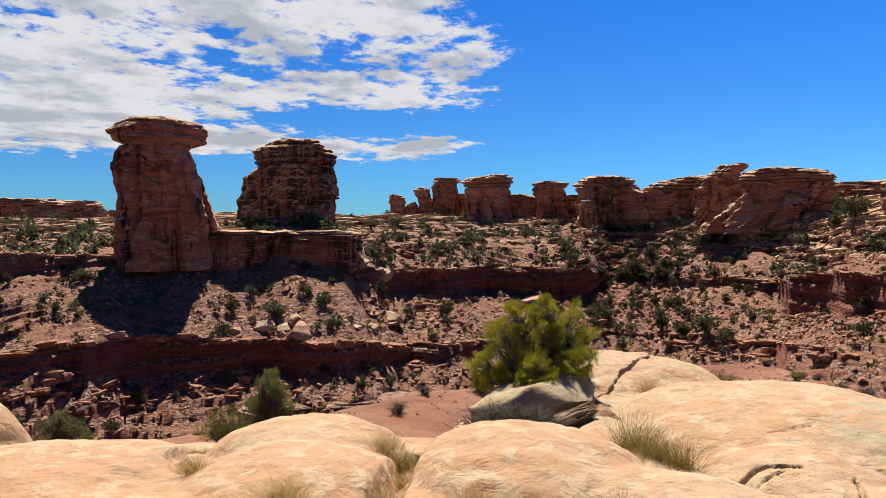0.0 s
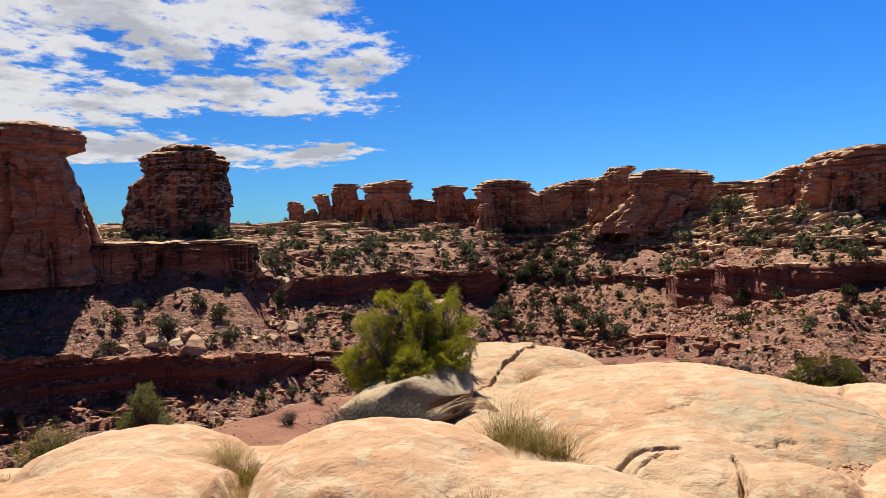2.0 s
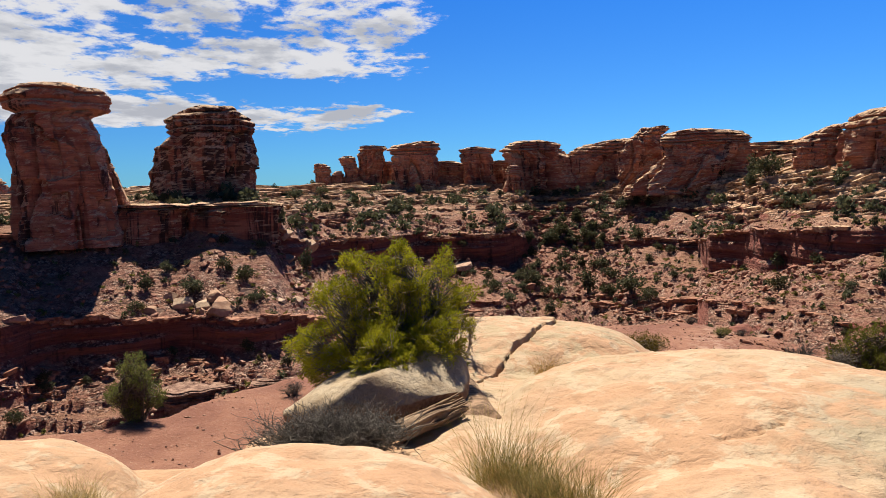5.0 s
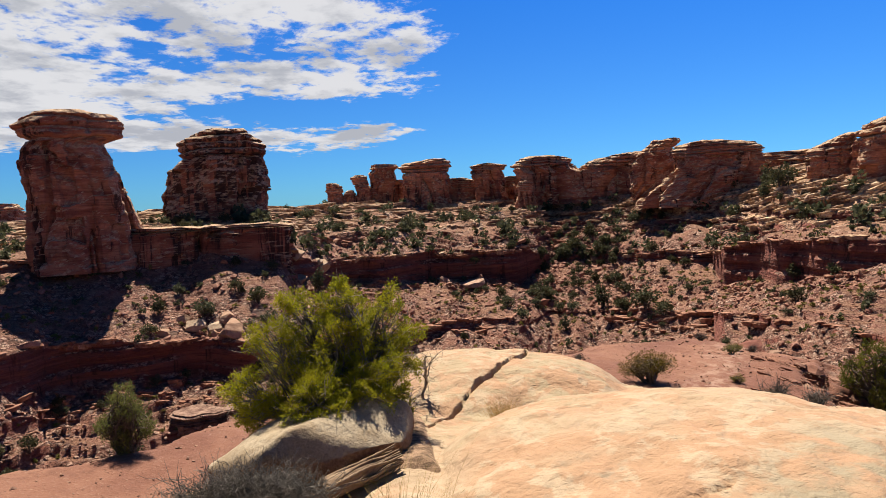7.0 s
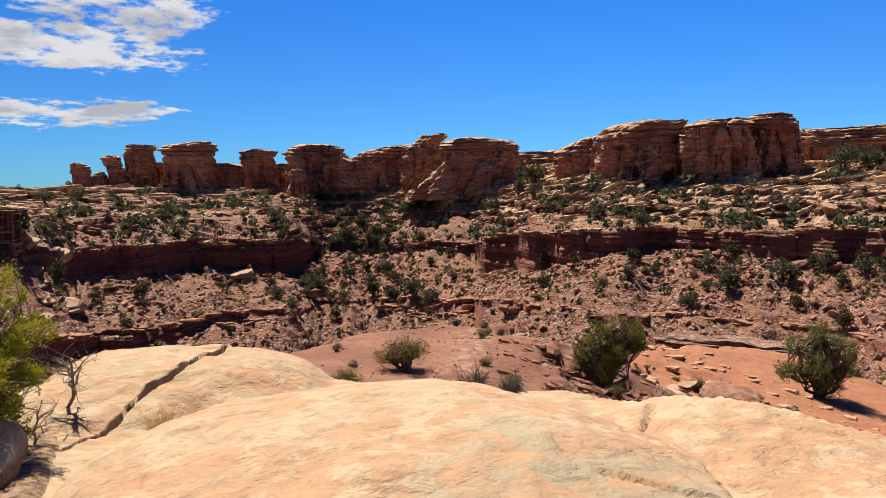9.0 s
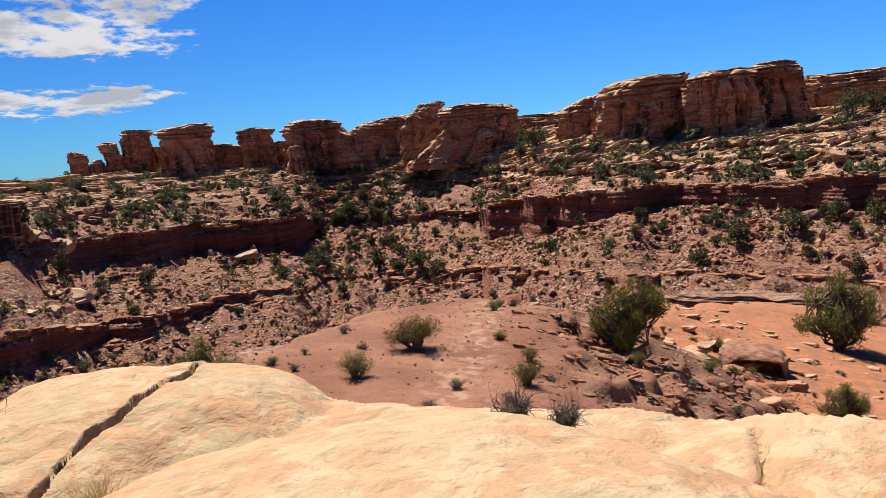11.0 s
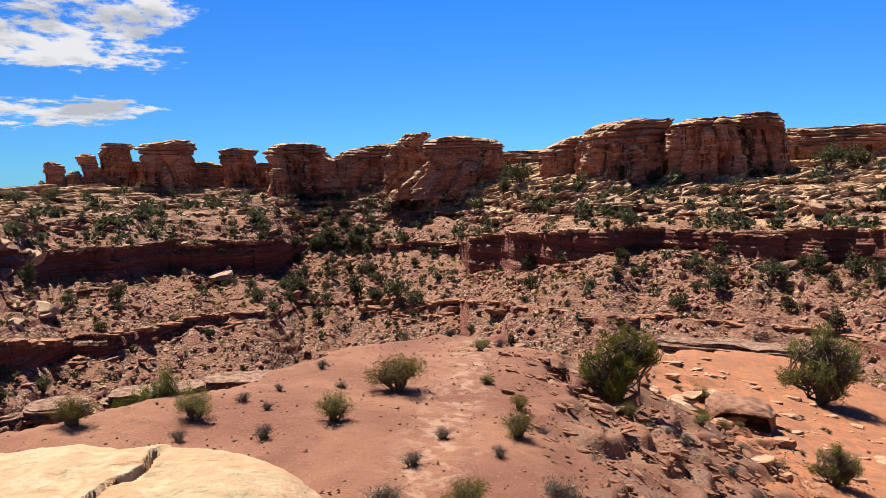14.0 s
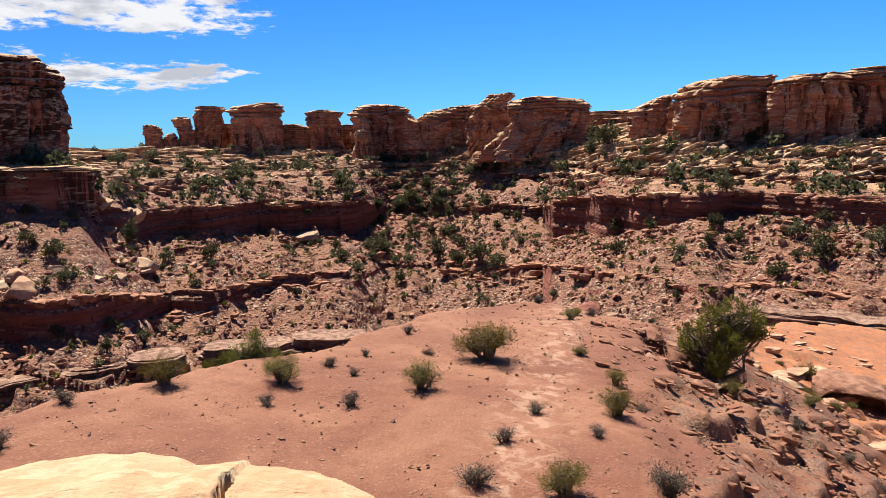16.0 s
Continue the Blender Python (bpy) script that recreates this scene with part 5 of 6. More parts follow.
def rim_slabs(zone_index, count, lo, hi, mat, seed, label, lift):
    """Overhanging slabs along the lip of a cliff band."""
    rng = np.random.default_rng(seed)
    row = sum(SUBS[:zone_index])
    cols = np.nonzero((AZ > -38) & (AZ < 60))[0]
    cols = cols[np.abs(AZ[cols] - 15.0) > 3.0]
    j = rng.choice(cols, count)
    spots = CANYON[row, j] + np.array((0, 0, lift))
    back = rng.uniform(-0.6, 1.6, count) * (hi / 4)
    spots = spots + np.stack([np.sin(np.radians(AZ[j])), np.cos(np.radians(AZ[j])), 0 * back], 1) * back[:, None]
    slab_field("rim_slabs", spots, rng.uniform(lo, hi, count), mat, seed + 1, label, 0.22, 0.0, 0.05)


rim_slabs(6, 260, 0.7, 2.2, RED_SLAB, 85, "overhanging red slabs along the lip of the cliff", -0.2)
rim_slabs(6, 60, 0.8, 2.4, TAN_SLAB, 87, "pale weathered slabs along the lip of the cliff", 0.3)
rim_slabs(4, 220, 0.7, 2.2, RED_SLAB, 89, "red slabs along the lip of the lower ledge", -0.1)


talus_rule = np.isin(ZONE, (2, 4, 6)) * (1.0 + 1.2 * (ZONE == 4)) * (0.15 + np.clip(fbm(CANYON[..., 0] / 18, CANYON[..., 1] / 18, 0, 3, 201) + 0.25, 0, 1))
pl = scattered(14000, talus_rule, 11)
fine = np.where((pl[:, 0] / pl[:, 1] < -0.1), 0.62, 0.85)
rubble("talus_rubble", pl, fine * (0.18 + 1.6 * RNG.random(14000) ** 8 + 0.16 * RNG.random(14000)), ROCK, 12, "angular red and tan stones strewn over talus")
slick_rule = np.isin(ZONE, (7, 8)) * 1.0
pl = scattered(2600, slick_rule, 13)
rubble("ledge_rubble", pl, 0.4 + 1.5 * RNG.random(2600) ** 3, PALE_ROCK, 14, "pale sandstone blocks strewn over the ledges")
gully_rule = np.isin(ZONE, (4, 6)) * np.exp(-((CAN_AZ - 15.5) / 4.0) ** 2)
pl = scattered(800, gully_rule, 15)
rubble("gully_rubble", pl, 0.4 + 1.9 * RNG.random(800) ** 3, ROCK, 16, "pale boulders choking the gully")


low_rule = np.isin(ZONE, (2,)) * 1.0
pl = scattered(5000, low_rule, 19)
rubble("lower_rubble", pl, 0.18 + 0.8 * RNG.random(5000) ** 4, ROCK, 20, "red stones strewn over the lower canyon slope")


# ---- plants ----
def leaf_quads(centres, radii, per, size, seed, slim=0.45, droop=0.0, shell=0.55):
    """Small flat leaves gathered round the given centres."""
    rng = np.random.default_rng(seed)
    n = len(centres) * per
    c = np.repeat(np.asarray(centres, float), per, 0)
    r = np.repeat(np.asarray(radii, float), per)
    d = rng.normal(size=(n, 3))
    d /= np.linalg.norm(d, axis=1)[:, None]
    p = c + d * (r * (shell + (1 - shell) * rng.random(n)))[:, None]
    u = d * 0.7 + rng.normal(size=(n, 3)) * 0.6 + np.array([0, 0, 0.35 - droop])
    u /= np.linalg.norm(u, axis=1)[:, None]
    v = np.cross(u, rng.normal(size=(n, 3)))
    v /= np.linalg.norm(v, axis=1)[:, None]
    L = size * rng.uniform(0.6, 1.4, n)[:, None]
    a, b = u * L, v * L * slim
    q = np.stack([p - b * 0.5, p + a * 0.5 - b, p + a, p + a * 0.5 + b], 1)
    return q.reshape(-1, 3), np.arange(n * 4).reshape(-1, 4)


def needle_sprays(tips, dirs, long, thick, per, size, seed, slim=0.2):
    """Short needles set along little upright twigs."""
    rng = np.random.default_rng(seed)
    n = len(tips) * per
    base, axis = np.repeat(np.asarray(tips, float), per, 0), np.repeat(np.asarray(dirs, float), per, 0)
    f = rng.random(n)[:, None]
    d = rng.normal(size=(n, 3))
    p = base + axis * (f - 0.5) * long + d * thick * (1.15 - 0.7 * f)
    u = axis * 0.9 + d * 0.55
    u /= np.linalg.norm(u, axis=1)[:, None]
    v = np.cross(u, rng.normal(size=(n, 3)))
    v /= np.linalg.norm(v, axis=1)[:, None]
    L = size * rng.uniform(0.6, 1.4, n)[:, None]
    a, b = u * L, v * L * slim
    q = np.stack([p - b * 0.4, p + a * 0.5 - b, p + a, p + a * 0.5 + b], 1)
    return q.reshape(-1, 3), np.arange(n * 4).reshape(-1, 4)


def tubes(lines, sides=5):
    """Tapered branches: each line is a list of (point, radius)."""
    V, F = [], []
    for line in lines:
        start = len(V)
        for k, (p, r) in enumerate(line):
            p = Vector(p)
            q = Vector(line[min(k + 1, len(line) - 1)][0]) - Vector(line[max(k - 1, 0)][0])
            q = q.normalized() if q.length else Vector((0, 0, 1))
            e1 = q.orthogonal().normalized()
            e2 = q.cross(e1)
            for s in range(sides):
                a = 2 * math.pi * s / sides
                V.append(tuple(p + (e1 * math.cos(a) + e2 * math.sin(a)) * r))
        for k in range(len(line) - 1):
            for s in range(sides):
                i, j = start + k * sides + s, start + k * sides + (s + 1) % sides
                F.append((i, j, j + sides, i + sides))
    return V, F


def bent(p0, p1, r0, r1, rng, n=5, wob=0.12):
    p0, p1 = np.array(p0, float), np.array(p1, float)
    L = np.linalg.norm(p1 - p0)
    return [(p0 + (p1 - p0) * t + rng.normal(size=3) * wob * L * math.sin(math.pi * t) * 0.6, r0 + (r1 - r0) * t) for t in np.linspace(0, 1, n)]


def juniper(name, label, seed, leaf_mat, lobes, clumps, per, leaf, stems=5, category="shrub", group="", slim=0.45, cr=0.13, spray=0.0):
    """A unit shrub about 1 wide and 1 high: woody stems and a broken crown."""
    rng = np.random.default_rng(seed)
    ob = thing(name, (0, 0, 0), label, category, group)
    cs, rs = [], []
    for _ in range(clumps):
        lx, ly, lz, lr = lobes[rng.integers(len(lobes))]
        d = rng.normal(size=3)
        d /= np.linalg.norm(d)
        cs.append(np.array((lx, ly, lz)) + d * lr * rng.uniform(0.45, 1.0) * np.array([1, 1, 0.9]))
        rs.append(cr * rng.uniform(0.6, 1.25))
    cs = np.array(cs)
    cs[:, 2] = np.maximum(cs[:, 2], 0.06)
    lines = []
    for k in range(stems):
        lx, ly, lz, lr = lobes[k % len(lobes)]
        lines.append(bent((rng.normal() * 0.03, rng.normal() * 0.03, -0.08), (lx, ly, lz), 0.035, 0.014, rng, 6))
    for c in cs[::2]:
        k = rng.integers(stems)
        p0 = lines[k][rng.integers(2, 6)][0]
        lines.append(bent(p0, c, 0.011, 0.004, rng, 4))
    V, F = tubes(lines, 4)
    part("trunk", mesh_of("trunk", V, F, BARK), ob)
    if spray:
        ds = cs * (0.8, 0.8, 0.6) + np.array((0, 0, 0.45)) + rng.normal(size=cs.shape) * 0.15
        ds /= np.linalg.norm(ds, axis=1)[:, None]
        V, F = needle_sprays(cs, ds, spray, 0.16 * spray, per, leaf, seed + 1, slim)
    else:
        V, F = leaf_quads(cs, rs, per, leaf, seed + 1, slim)
    part("crown", mesh_of("crown", V, F, leaf_mat, False), ob)
    return ob


ROUND = [(0, 0, 0.62, 0.28), (-0.25, 0.05, 0.42, 0.24), (0.26, -0.05, 0.45, 0.24), (0.02, 0.24, 0.42, 0.24), (0.0, -0.25, 0.36, 0.24)]
TALL = [(0, 0, 0.80, 0.20), (0.08, 0.05, 0.58, 0.26), (-0.14, 0.0, 0.42, 0.25), (0.16, -0.10, 0.32, 0.26), (-0.02, 0.16, 0.30, 0.24)]
LOOSE = [(0.0, 0.0, 0.78, 0.17), (-0.24, 0.05, 0.60, 0.18), (0.24, -0.05, 0.64, 0.18), (0.04, 0.22, 0.52, 0.2), (-0.06, -0.22, 0.42, 0.2), (0.34, 0.1, 0.36, 0.15), (-0.36, -0.08, 0.34, 0.15), (0.1, -0.1, 0.22, 0.18)]
SPREAD = [(-0.30, 0, 0.36, 0.22), (0.30, 0.06, 0.40, 0.22), (0, -0.16, 0.50, 0.24), (0.04, 0.2, 0.44, 0.22)]
junipers = [juniper("juniper_shrub", "dark green juniper growing on the rocky slope", 400, LEAF_DARK, ROUND, 46, 16, 0.075, group="junipers on the slope"),
            juniper("juniper_shrub", "tall ragged juniper growing on the rocky slope", 402, LEAF_DARK, TALL, 46, 16, 0.075, group="junipers on the slope"),
            juniper("juniper_shrub", "spreading grey-green juniper on the rocky slope", 404, LEAF_DARK, SPREAD, 40, 16, 0.07, group="junipers on the slope")]
used = set()


def plant(kinds, k, place, size, turn, high=1.0):
    """Stands a copy of a plant at its place; the first one is the original itself."""
    ob = kinds[k % len(kinds)]
    m = pose(*place, 0, 0, turn)
    if ob.name not in used:
        used.add(ob.name)
    else:
        ob = copy_thing(ob, m)
    ob.matrix_world = m @ Matrix.Diagonal((size, size, size * high, 1))
    return ob


SLOPE_A = [(-17.0, -3.02, 2.8), (-11.3, -4.01, 3.1), (-11.3, -6.08, 4.3), (-9.7, -7.03, 5.3), (-17.1, -7.26, 4.6), (-17.8, -8.79, 4.6), (-13.9, -7.83, 5.9),
           (-5.1, -6.41, 5.4), (-2.8, -7.82, 4.3), (0.3, -7.83, 4.6), (-9.8, -11.58, 4.6), (-4.4, -13.52, 4.9), (-15.6, -5.97, 3.4), (-14.9, -0.6, 3.1),
           (-12.2, -0.6, 3.7), (-5.9, -0.81, 4.6), (-11.1, -0.66, 2.5), (3.1, -2.68, 3.1), (10.0, -2.65, 3.4), (4.0, -0.67, 2.8), (7.0, -1.13, 3.4), (-27.7, -4.33, 4.0)]
SLOPE_B = [(-29.4, -6.71, 3.1), (-29.1, -12.38, 3.1), (-24.0, -12.93, 3.1), (-21.3, -13.6, 2.8), (-17.6, -11.21, 3.7), (-6.5, -11.31, 3.1), (21.5, -4.55, 4.0),
           (24.0, -5.54, 3.1), (26.1, -4.23, 3.4), (29.6, -0.58, 4.6), (31.6, -8.15, 4.9), (21.0, -8.92, 7.5), (17.6, -8.66, 6.2), (22.4, -9.26, 6.2), (12.8, -7.95, 6.2),
           (14.6, -10.36, 3.9), (19.5, -7.6, 4.6), (15.4, -4.17, 4.6), (16.7, -3.02, 3.9), (18.0, -3.67, 3.7)]
SLOPE_C = [(39.1, -4.23, 4.9), (45.3, -8.03, 7.8), (43.9, -6.43, 5.2), (48.9, -7.03, 7.3), (51.7, -6.29, 5.7), (54.0, -6.54, 6.5), (42.6, -9.21, 4.5), (31.4, -6.52, 4.1),
           (36.2, -7.83, 3.6), (40.1, -6.86, 3.3), (52.8, -10.47, 4.9), (34.0, -5.26, 3.6), (38.6, 0.2, 6.5), (41.0, -0.18, 4.9), (44.4, -0.9, 4.1), (30.9, 0.0, 7.0),
           (29.8, 0.2, 5.7), (52.7, 0.8, 7.7), (54.2, 0.8, 7.3), (37.4, -3.82, 2.9), (27.4, -0.11, 3.6), (20.3, -2.07, 4.1), (50.0, -9.15, 3.9), (-3.7, -0.5, 4.2), (2.1, -1.85, 4.1)]
count = 0
for az, el, size in SLOPE_A + SLOPE_B + SLOPE_C:
    p = canyon_at(az, el)
    plant(junipers, count, (p.x, p.y, p.z - 0.15), size * p.length / 180, count * 73 % 360, 0.85 + 0.3 * ((count * 7) % 5) / 5)
    count += 1
gully = np.isin(ZONE, (4, 5, 6)) * np.exp(-((CAN_AZ - 15.5) / 3.6) ** 2)
bench = np.isin(ZONE, (7, 8, 9)) * (CAN_AZ > -36) * (CAN_R < 430) * 0.5
slope = np.isin(ZONE, (2, 4, 6)) * 0.22
for rule, number, seed, big in ((gully, 80, 21, 4.6), (bench, 120, 22, 3.6), (slope, 120, 23, 3.0)):
    rng = np.random.default_rng(seed + 5)
    for p in scattered(number, rule, seed):
        plant(junipers, count, (p[0], p[1], p[2] - 0.2), big * rng.uniform(0.5, 1.3), count * 73 % 360, rng.uniform(0.7, 1.15))
        count += 1

def far_plants(name, places, sizes, mat, seed, label):
    """Small far-off bushes in one mesh: each a few ragged clumps of leaves."""
    rng = np.random.default_rng(seed)
    k = 9
    c = np.repeat(np.asarray(places, float), k, 0) + rng.normal(size=(len(places) * k, 3)) * np.repeat(sizes, k)[:, None] * (0.26, 0.26, 0.16)
    c[:, 2] += np.repeat(sizes, k) * rng.uniform(0.15, 0.6, len(c))
    V, F = leaf_quads(c, np.repeat(sizes, k) * 0.2, 7, 1.0, seed + 1, 0.5)
    V = V.reshape(len(c), 7 * 4, 3)
    mid = c[:, None]
    V = mid + (V - mid) * np.repeat(sizes, k)[:, None, None] * 0.30
    ob = new(name, mesh_of(name, V, F, mat, False))
    return tagged(ob, label, "bushes", kind="stuff")


far_rng = np.random.default_rng(61)
for rule, number, seed, big, mat, words in ((np.isin(ZONE, (6, 7, 8, 9)) * (CAN_R < 460) * 1.0, 290, 51, 3.8, LEAF_DARK, "dark green junipers dotted over the rim plateau"),
                                            (np.isin(ZONE, (2, 4, 6)) * (CAN_R < 330) * 1.0, 300, 53, 1.7, LEAF_DARK, "small dark bushes dotted over the talus slope"),
                                            (np.isin(ZONE, (2, 4, 6)) * (CAN_R < 330) * 1.0, 650, 55, 1.0, LEAF_OLIVE, "dry grey-green brush dotted over the talus slope")):
    far_plants("far_brush", scattered(number, rule, seed), big * far_rng.uniform(0.5, 1.3, number), mat, seed, words)

# low brush dotted over the far slope
brush = juniper("low_brush", "low grey-brown desert brush on the slope", 420, LEAF_OLIVE, SPREAD, 18, 10, 0.10, 3, "brush", "brush on the slope")
brushes = [brush]
rng = np.random.default_rng(77)
for p in scattered(330, np.isin(ZONE, (2, 4)) * (CAN_R < 260) * 1.0, 31):
    plant(brushes, 0, (p[0], p[1], p[2] - 0.05), rng.uniform(0.8, 1.8), rng.uniform(0, 360), 0.7)

# shrubs of the saddle: x, y, width
saddle_shrubs = [juniper("desert_shrub", "olive green desert shrub on the red saddle", 430, LEAF_OLIVE, SPREAD, 220, 26, 0.030, 14, "shrub", "shrubs on the saddle", 0.16, spray=0.22),
                 juniper("desert_shrub", "rounded grey-green shrub on the red saddle", 432, LEAF_OLIVE, ROUND, 220, 26, 0.030, 14, "shrub", "shrubs on the saddle", 0.16, spray=0.22)]
greys = [juniper("grey_brush", "leafless grey brush on the red saddle", 434, TWIG_GREY, SPREAD, 150, 14, 0.07, 16, "brush", "grey brush on the saddle", 0.06, spray=0.28)]
GREEN = [(16.0, 39.9, 3.3), (11.7, 35.8, 1.8), (6.5, 37.7, 1.9), (2.1, 38.1, 1.8), (20.7, 36.2, 1.2), (18.3, 32.3, 1.7), (13.3, 26.9, 1.7), (24.4, 47.2, 1.1), (21.0, 39.9, 0.9),
         (-3.5, 37.0, 1.2), (25.5, 48.5, 0.9), (29.5, 39.0, 1.2), (37.0, 41.0, 1.4), (40.5, 42.5, 1.3), (45.0, 49.0, 1.5), (51.0, 55.0, 2.2)]
GREY = [(13.0, 30.6, 0.9), (8.6, 34.4, 0.95), (5.7, 35.4, 0.8), (13.4, 40.6, 0.7), (15.3, 33.0, 0.8), (16.4, 30.4, 0.8), (16.5, 26.6, 1.5), (11.0, 27.9, 1.2), (8.6, 39.4, 0.8),
        (13.5, 44.7, 0.9), (19.6, 34.0, 0.7), (20.2, 33.4, 0.7), (9.4, 38.0, 0.6), (10.5, 41.0, 0.6), (-1.0, 36.5, 1.0), (-4.8, 35.6, 1.0), (-2.2, 33.0, 1.1), (-7.0, 31.5, 1.0), (-10.5, 30.2, 1.2), (1.0, 30.5, 0.8)]
for k, (x, y, w) in enumerate(GREEN):
    plant(saddle_shrubs, k, (x, y, float(saddle_height(x, y)) - 0.05), w, k * 61 % 360, 0.85 if w < 3 else 0.75)
for k, (x, y, w) in enumerate(GREY):
    plant(greys, k, (x, y, float(saddle_height(x, y)) - 0.05), w, k * 47 % 360, 0.8)

plant(saddle_shrubs, 1, (-3.5, 11.0, -3.75), 0.95, 40, 0.9)

# larger junipers standing on the saddle and in the wash
WIDE = [(-0.32, 0.0, 0.42, 0.20), (-0.12, -0.1, 0.60, 0.22), (0.14, 0.05, 0.66, 0.22), (0.40, 0.0, 0.60, 0.20), (0.52, 0.08, 0.50, 0.15), (0.08, -0.2, 0.40, 0.22), (-0.3, 0.15, 0.26, 0.18), (0.24, 0.15, 0.42, 0.2), (-0.05, -0.25, 0.20, 0.17), (0.05, 0.1, 0.15, 0.15)]
spreading = juniper("pinyon_tree", "wide dark green pinyon leaning over the rocky flank", 446, LEAF_PINYON, WIDE, 520, 40, 0.020, 10, "tree", "", 0.26, 0.085, spray=0.085)
spreading.matrix_world = pose(30.6, 41.6, float(saddle_height(30.6, 41.6)) - 0.1, 0, 0, -30) @ Matrix.Diagonal((4.3, 4.3, 5.4, 1))
pinyons = [juniper("pinyon_tree", "bushy dark green pinyon beside the red wash", 440, LEAF_PINYON, LOOSE, 420, 34, 0.020, 9, "tree", "", 0.22, 0.085, spray=0.11)]
for x, y, w, high in ((74.0, 60.0, 9.5, 1.0), (46.5, 38.5, 3.4, 0.9), (-7.5, 29.6, 2.5, 1.15), (-13.5, 24.0, 2.2, 0.9)):
    plant(pinyons, 0, (x, y, float(saddle_height(x, y)) - 0.1), w, x * 53 % 360, high)
for x, y, w, top in ((5.7, 42.1, 3.2, -8.5), (4.5, 41.6, 2.9, -9.3), (3.6, 41.0, 2.6, -9.4)):
    z = float(saddle_height(x, y)) - 0.1
    plant(pinyons, 0, (x, y, z), w, x * 91 % 360, (top - z) / w)
for x, y, w, high in ((-3.2, 36.2, 2.2, 0.9), (-5.2, 38.0, 3.2, 0.9), (1.5, 42.0, 2.4, 0.9)):
    plant(junipers, count, (x, y, float(saddle_height(x, y)) - 0.2), w, x * 53 % 360, high)
    count += 1


# ---- outcrops on the flank of the saddle ----
SLABS = [rock_mesh("sandstone_slab", 360 + i, RED_ROCK, 0.26, 3, 0.30) for i in range(4)]
TAN_ROCK = plain_material("tan_ledge_rock", (0.230, 0.130, 0.085, 1), (0.400, 0.262, 0.178, 1), 1.1, 0.95, 0.1, 0, 0.5)
PALE_SLABS = [rock_mesh("sandstone_slab", 370 + i, TAN_ROCK, 0.28, 3, 0.28) for i in range(3)]
for k, (x, y, s, lift) in enumerate(((52, 50.5, 6.5, 1.5), (47.5, 53.5, 4.5, 0.4), (53.5, 55, 4.0, 0.3), (49, 50, 3.5, 0.2), (44.5, 51.5, 3.0, 0.2), (57, 57, 4.2, 0.4), (62, 54, 4.0, 0.3))):
    set_rock(PALE_SLABS[k % 3], "sandstone_slab", (x, y, float(saddle_height(x, y)) + lift), s, k * 67, "pale weathered sandstone slab beside the wash", "rock slab", "slabs by the wash", (6, 8 - k), (1.2, 0.9, 1.0), 0.1)
rng = np.random.default_rng(91)
for k in range(46):
    x = rng.uniform(24.5, 42)
    y = rng.uniform(27, 44) + (x - 30) * 0.3
    s = rng.uniform(0.5, 1.5)
    set_rock(SLABS[k % 4], "ledge_slab", (x, y, float(saddle_height(x, y))), s, rng.uniform(0, 360), "broken red sandstone slab lying on the flank", "rock slab", "slabs on the flank", (rng.normal() * 8, -24 + rng.normal() * 8), (1.4, 0.8, 0.8), 0.1)
for k, (x, y, s) in enumerate(((27.8, 51.0, 2.2), (29.0, 50.2, 1.6))):
    set_rock(SLABS[k % 4], "ledge_slab", (x, y, float(saddle_height(x, y)) + 0.25), s, k * 50, "overhanging red sandstone slab at the crest", "rock slab", "slabs on the flank", (4, -10), (1.3, 1.0, 0.9), 0.1)
def hollow_rock(place, size, turn, mat, label):
    """A weathered block with a deep hollow in its face."""
    bm = bmesh.new()
    bmesh.ops.create_icosphere(bm, subdivisions=5, radius=1.0)
    P = np.array([v.co[:] for v in bm.verts])
    box = (np.abs(P) ** 3.2).sum(1) ** (-1 / 3.2)
    Q = P * box[:, None]
    Q = Q * (1 + 0.16 * fbm(P[:, 0] * 1.7, P[:, 1] * 1.7, P[:, 2] * 2.4, 4, 391))[:, None]
    inside = smooth(-np.hypot((P[:, 0] - 0.10) / 0.74, (P[:, 2] + 0.12) / 0.62), -1.0, -0.80) * (P[:, 1] < 0)
    Q[:, 1] = Q[:, 1] + inside * 1.25
    Q[:, 2] = Q[:, 2] + 0.10 * (vnoise(0 * P[:, 0], 0 * P[:, 0], P[:, 2] * 6, 393) - 0.5)
    Q = Q * np.array((1.0, 0.8, 0.56))
    for v, co in zip(bm.verts, Q):
        v.co = co
    me = bpy.data.meshes.new("hollow_rock")
    bm.to_mesh(me)
    bm.free()
    me.materials.append(mat)
    ob = new("hollow_rock", me)
    ob.matrix_world = pose(*place, 0, 4, turn) @ Matrix.Diagonal((size / 2, size / 2, size / 2, 1))
    return tagged(ob, label, "boulder")


hollow_rock((50.2, 50.0, -20.2), 5.4, -48, RED_ROCK, "weathered sandstone block with a dark cave in its face")
set_rock(PALE_SLABS[1], "sandstone_slab", (48.0, 53.0, -18.9), 3.4, 20, "pale weathered slab resting beside the cave rock", "rock slab", "slabs by the wash", (5, -6), (1.3, 0.9, 0.9), 0.0)
for k, (x, y, sz) in enumerate(((28.1, 44.0, 1.9), (27.2, 44.1, 1.3), (28.9, 43.4, 1.1))):
    set_rock(SLABS[k], "ledge_slab", (x, y, float(saddle_height(x, y)) + 0.22), sz, 30 + 40 * k, "red sandstone slab roofing a dark hollow", "rock slab", "slabs on the flank", (10, -6), (1.2, 1.0, 0.9), 0.0)
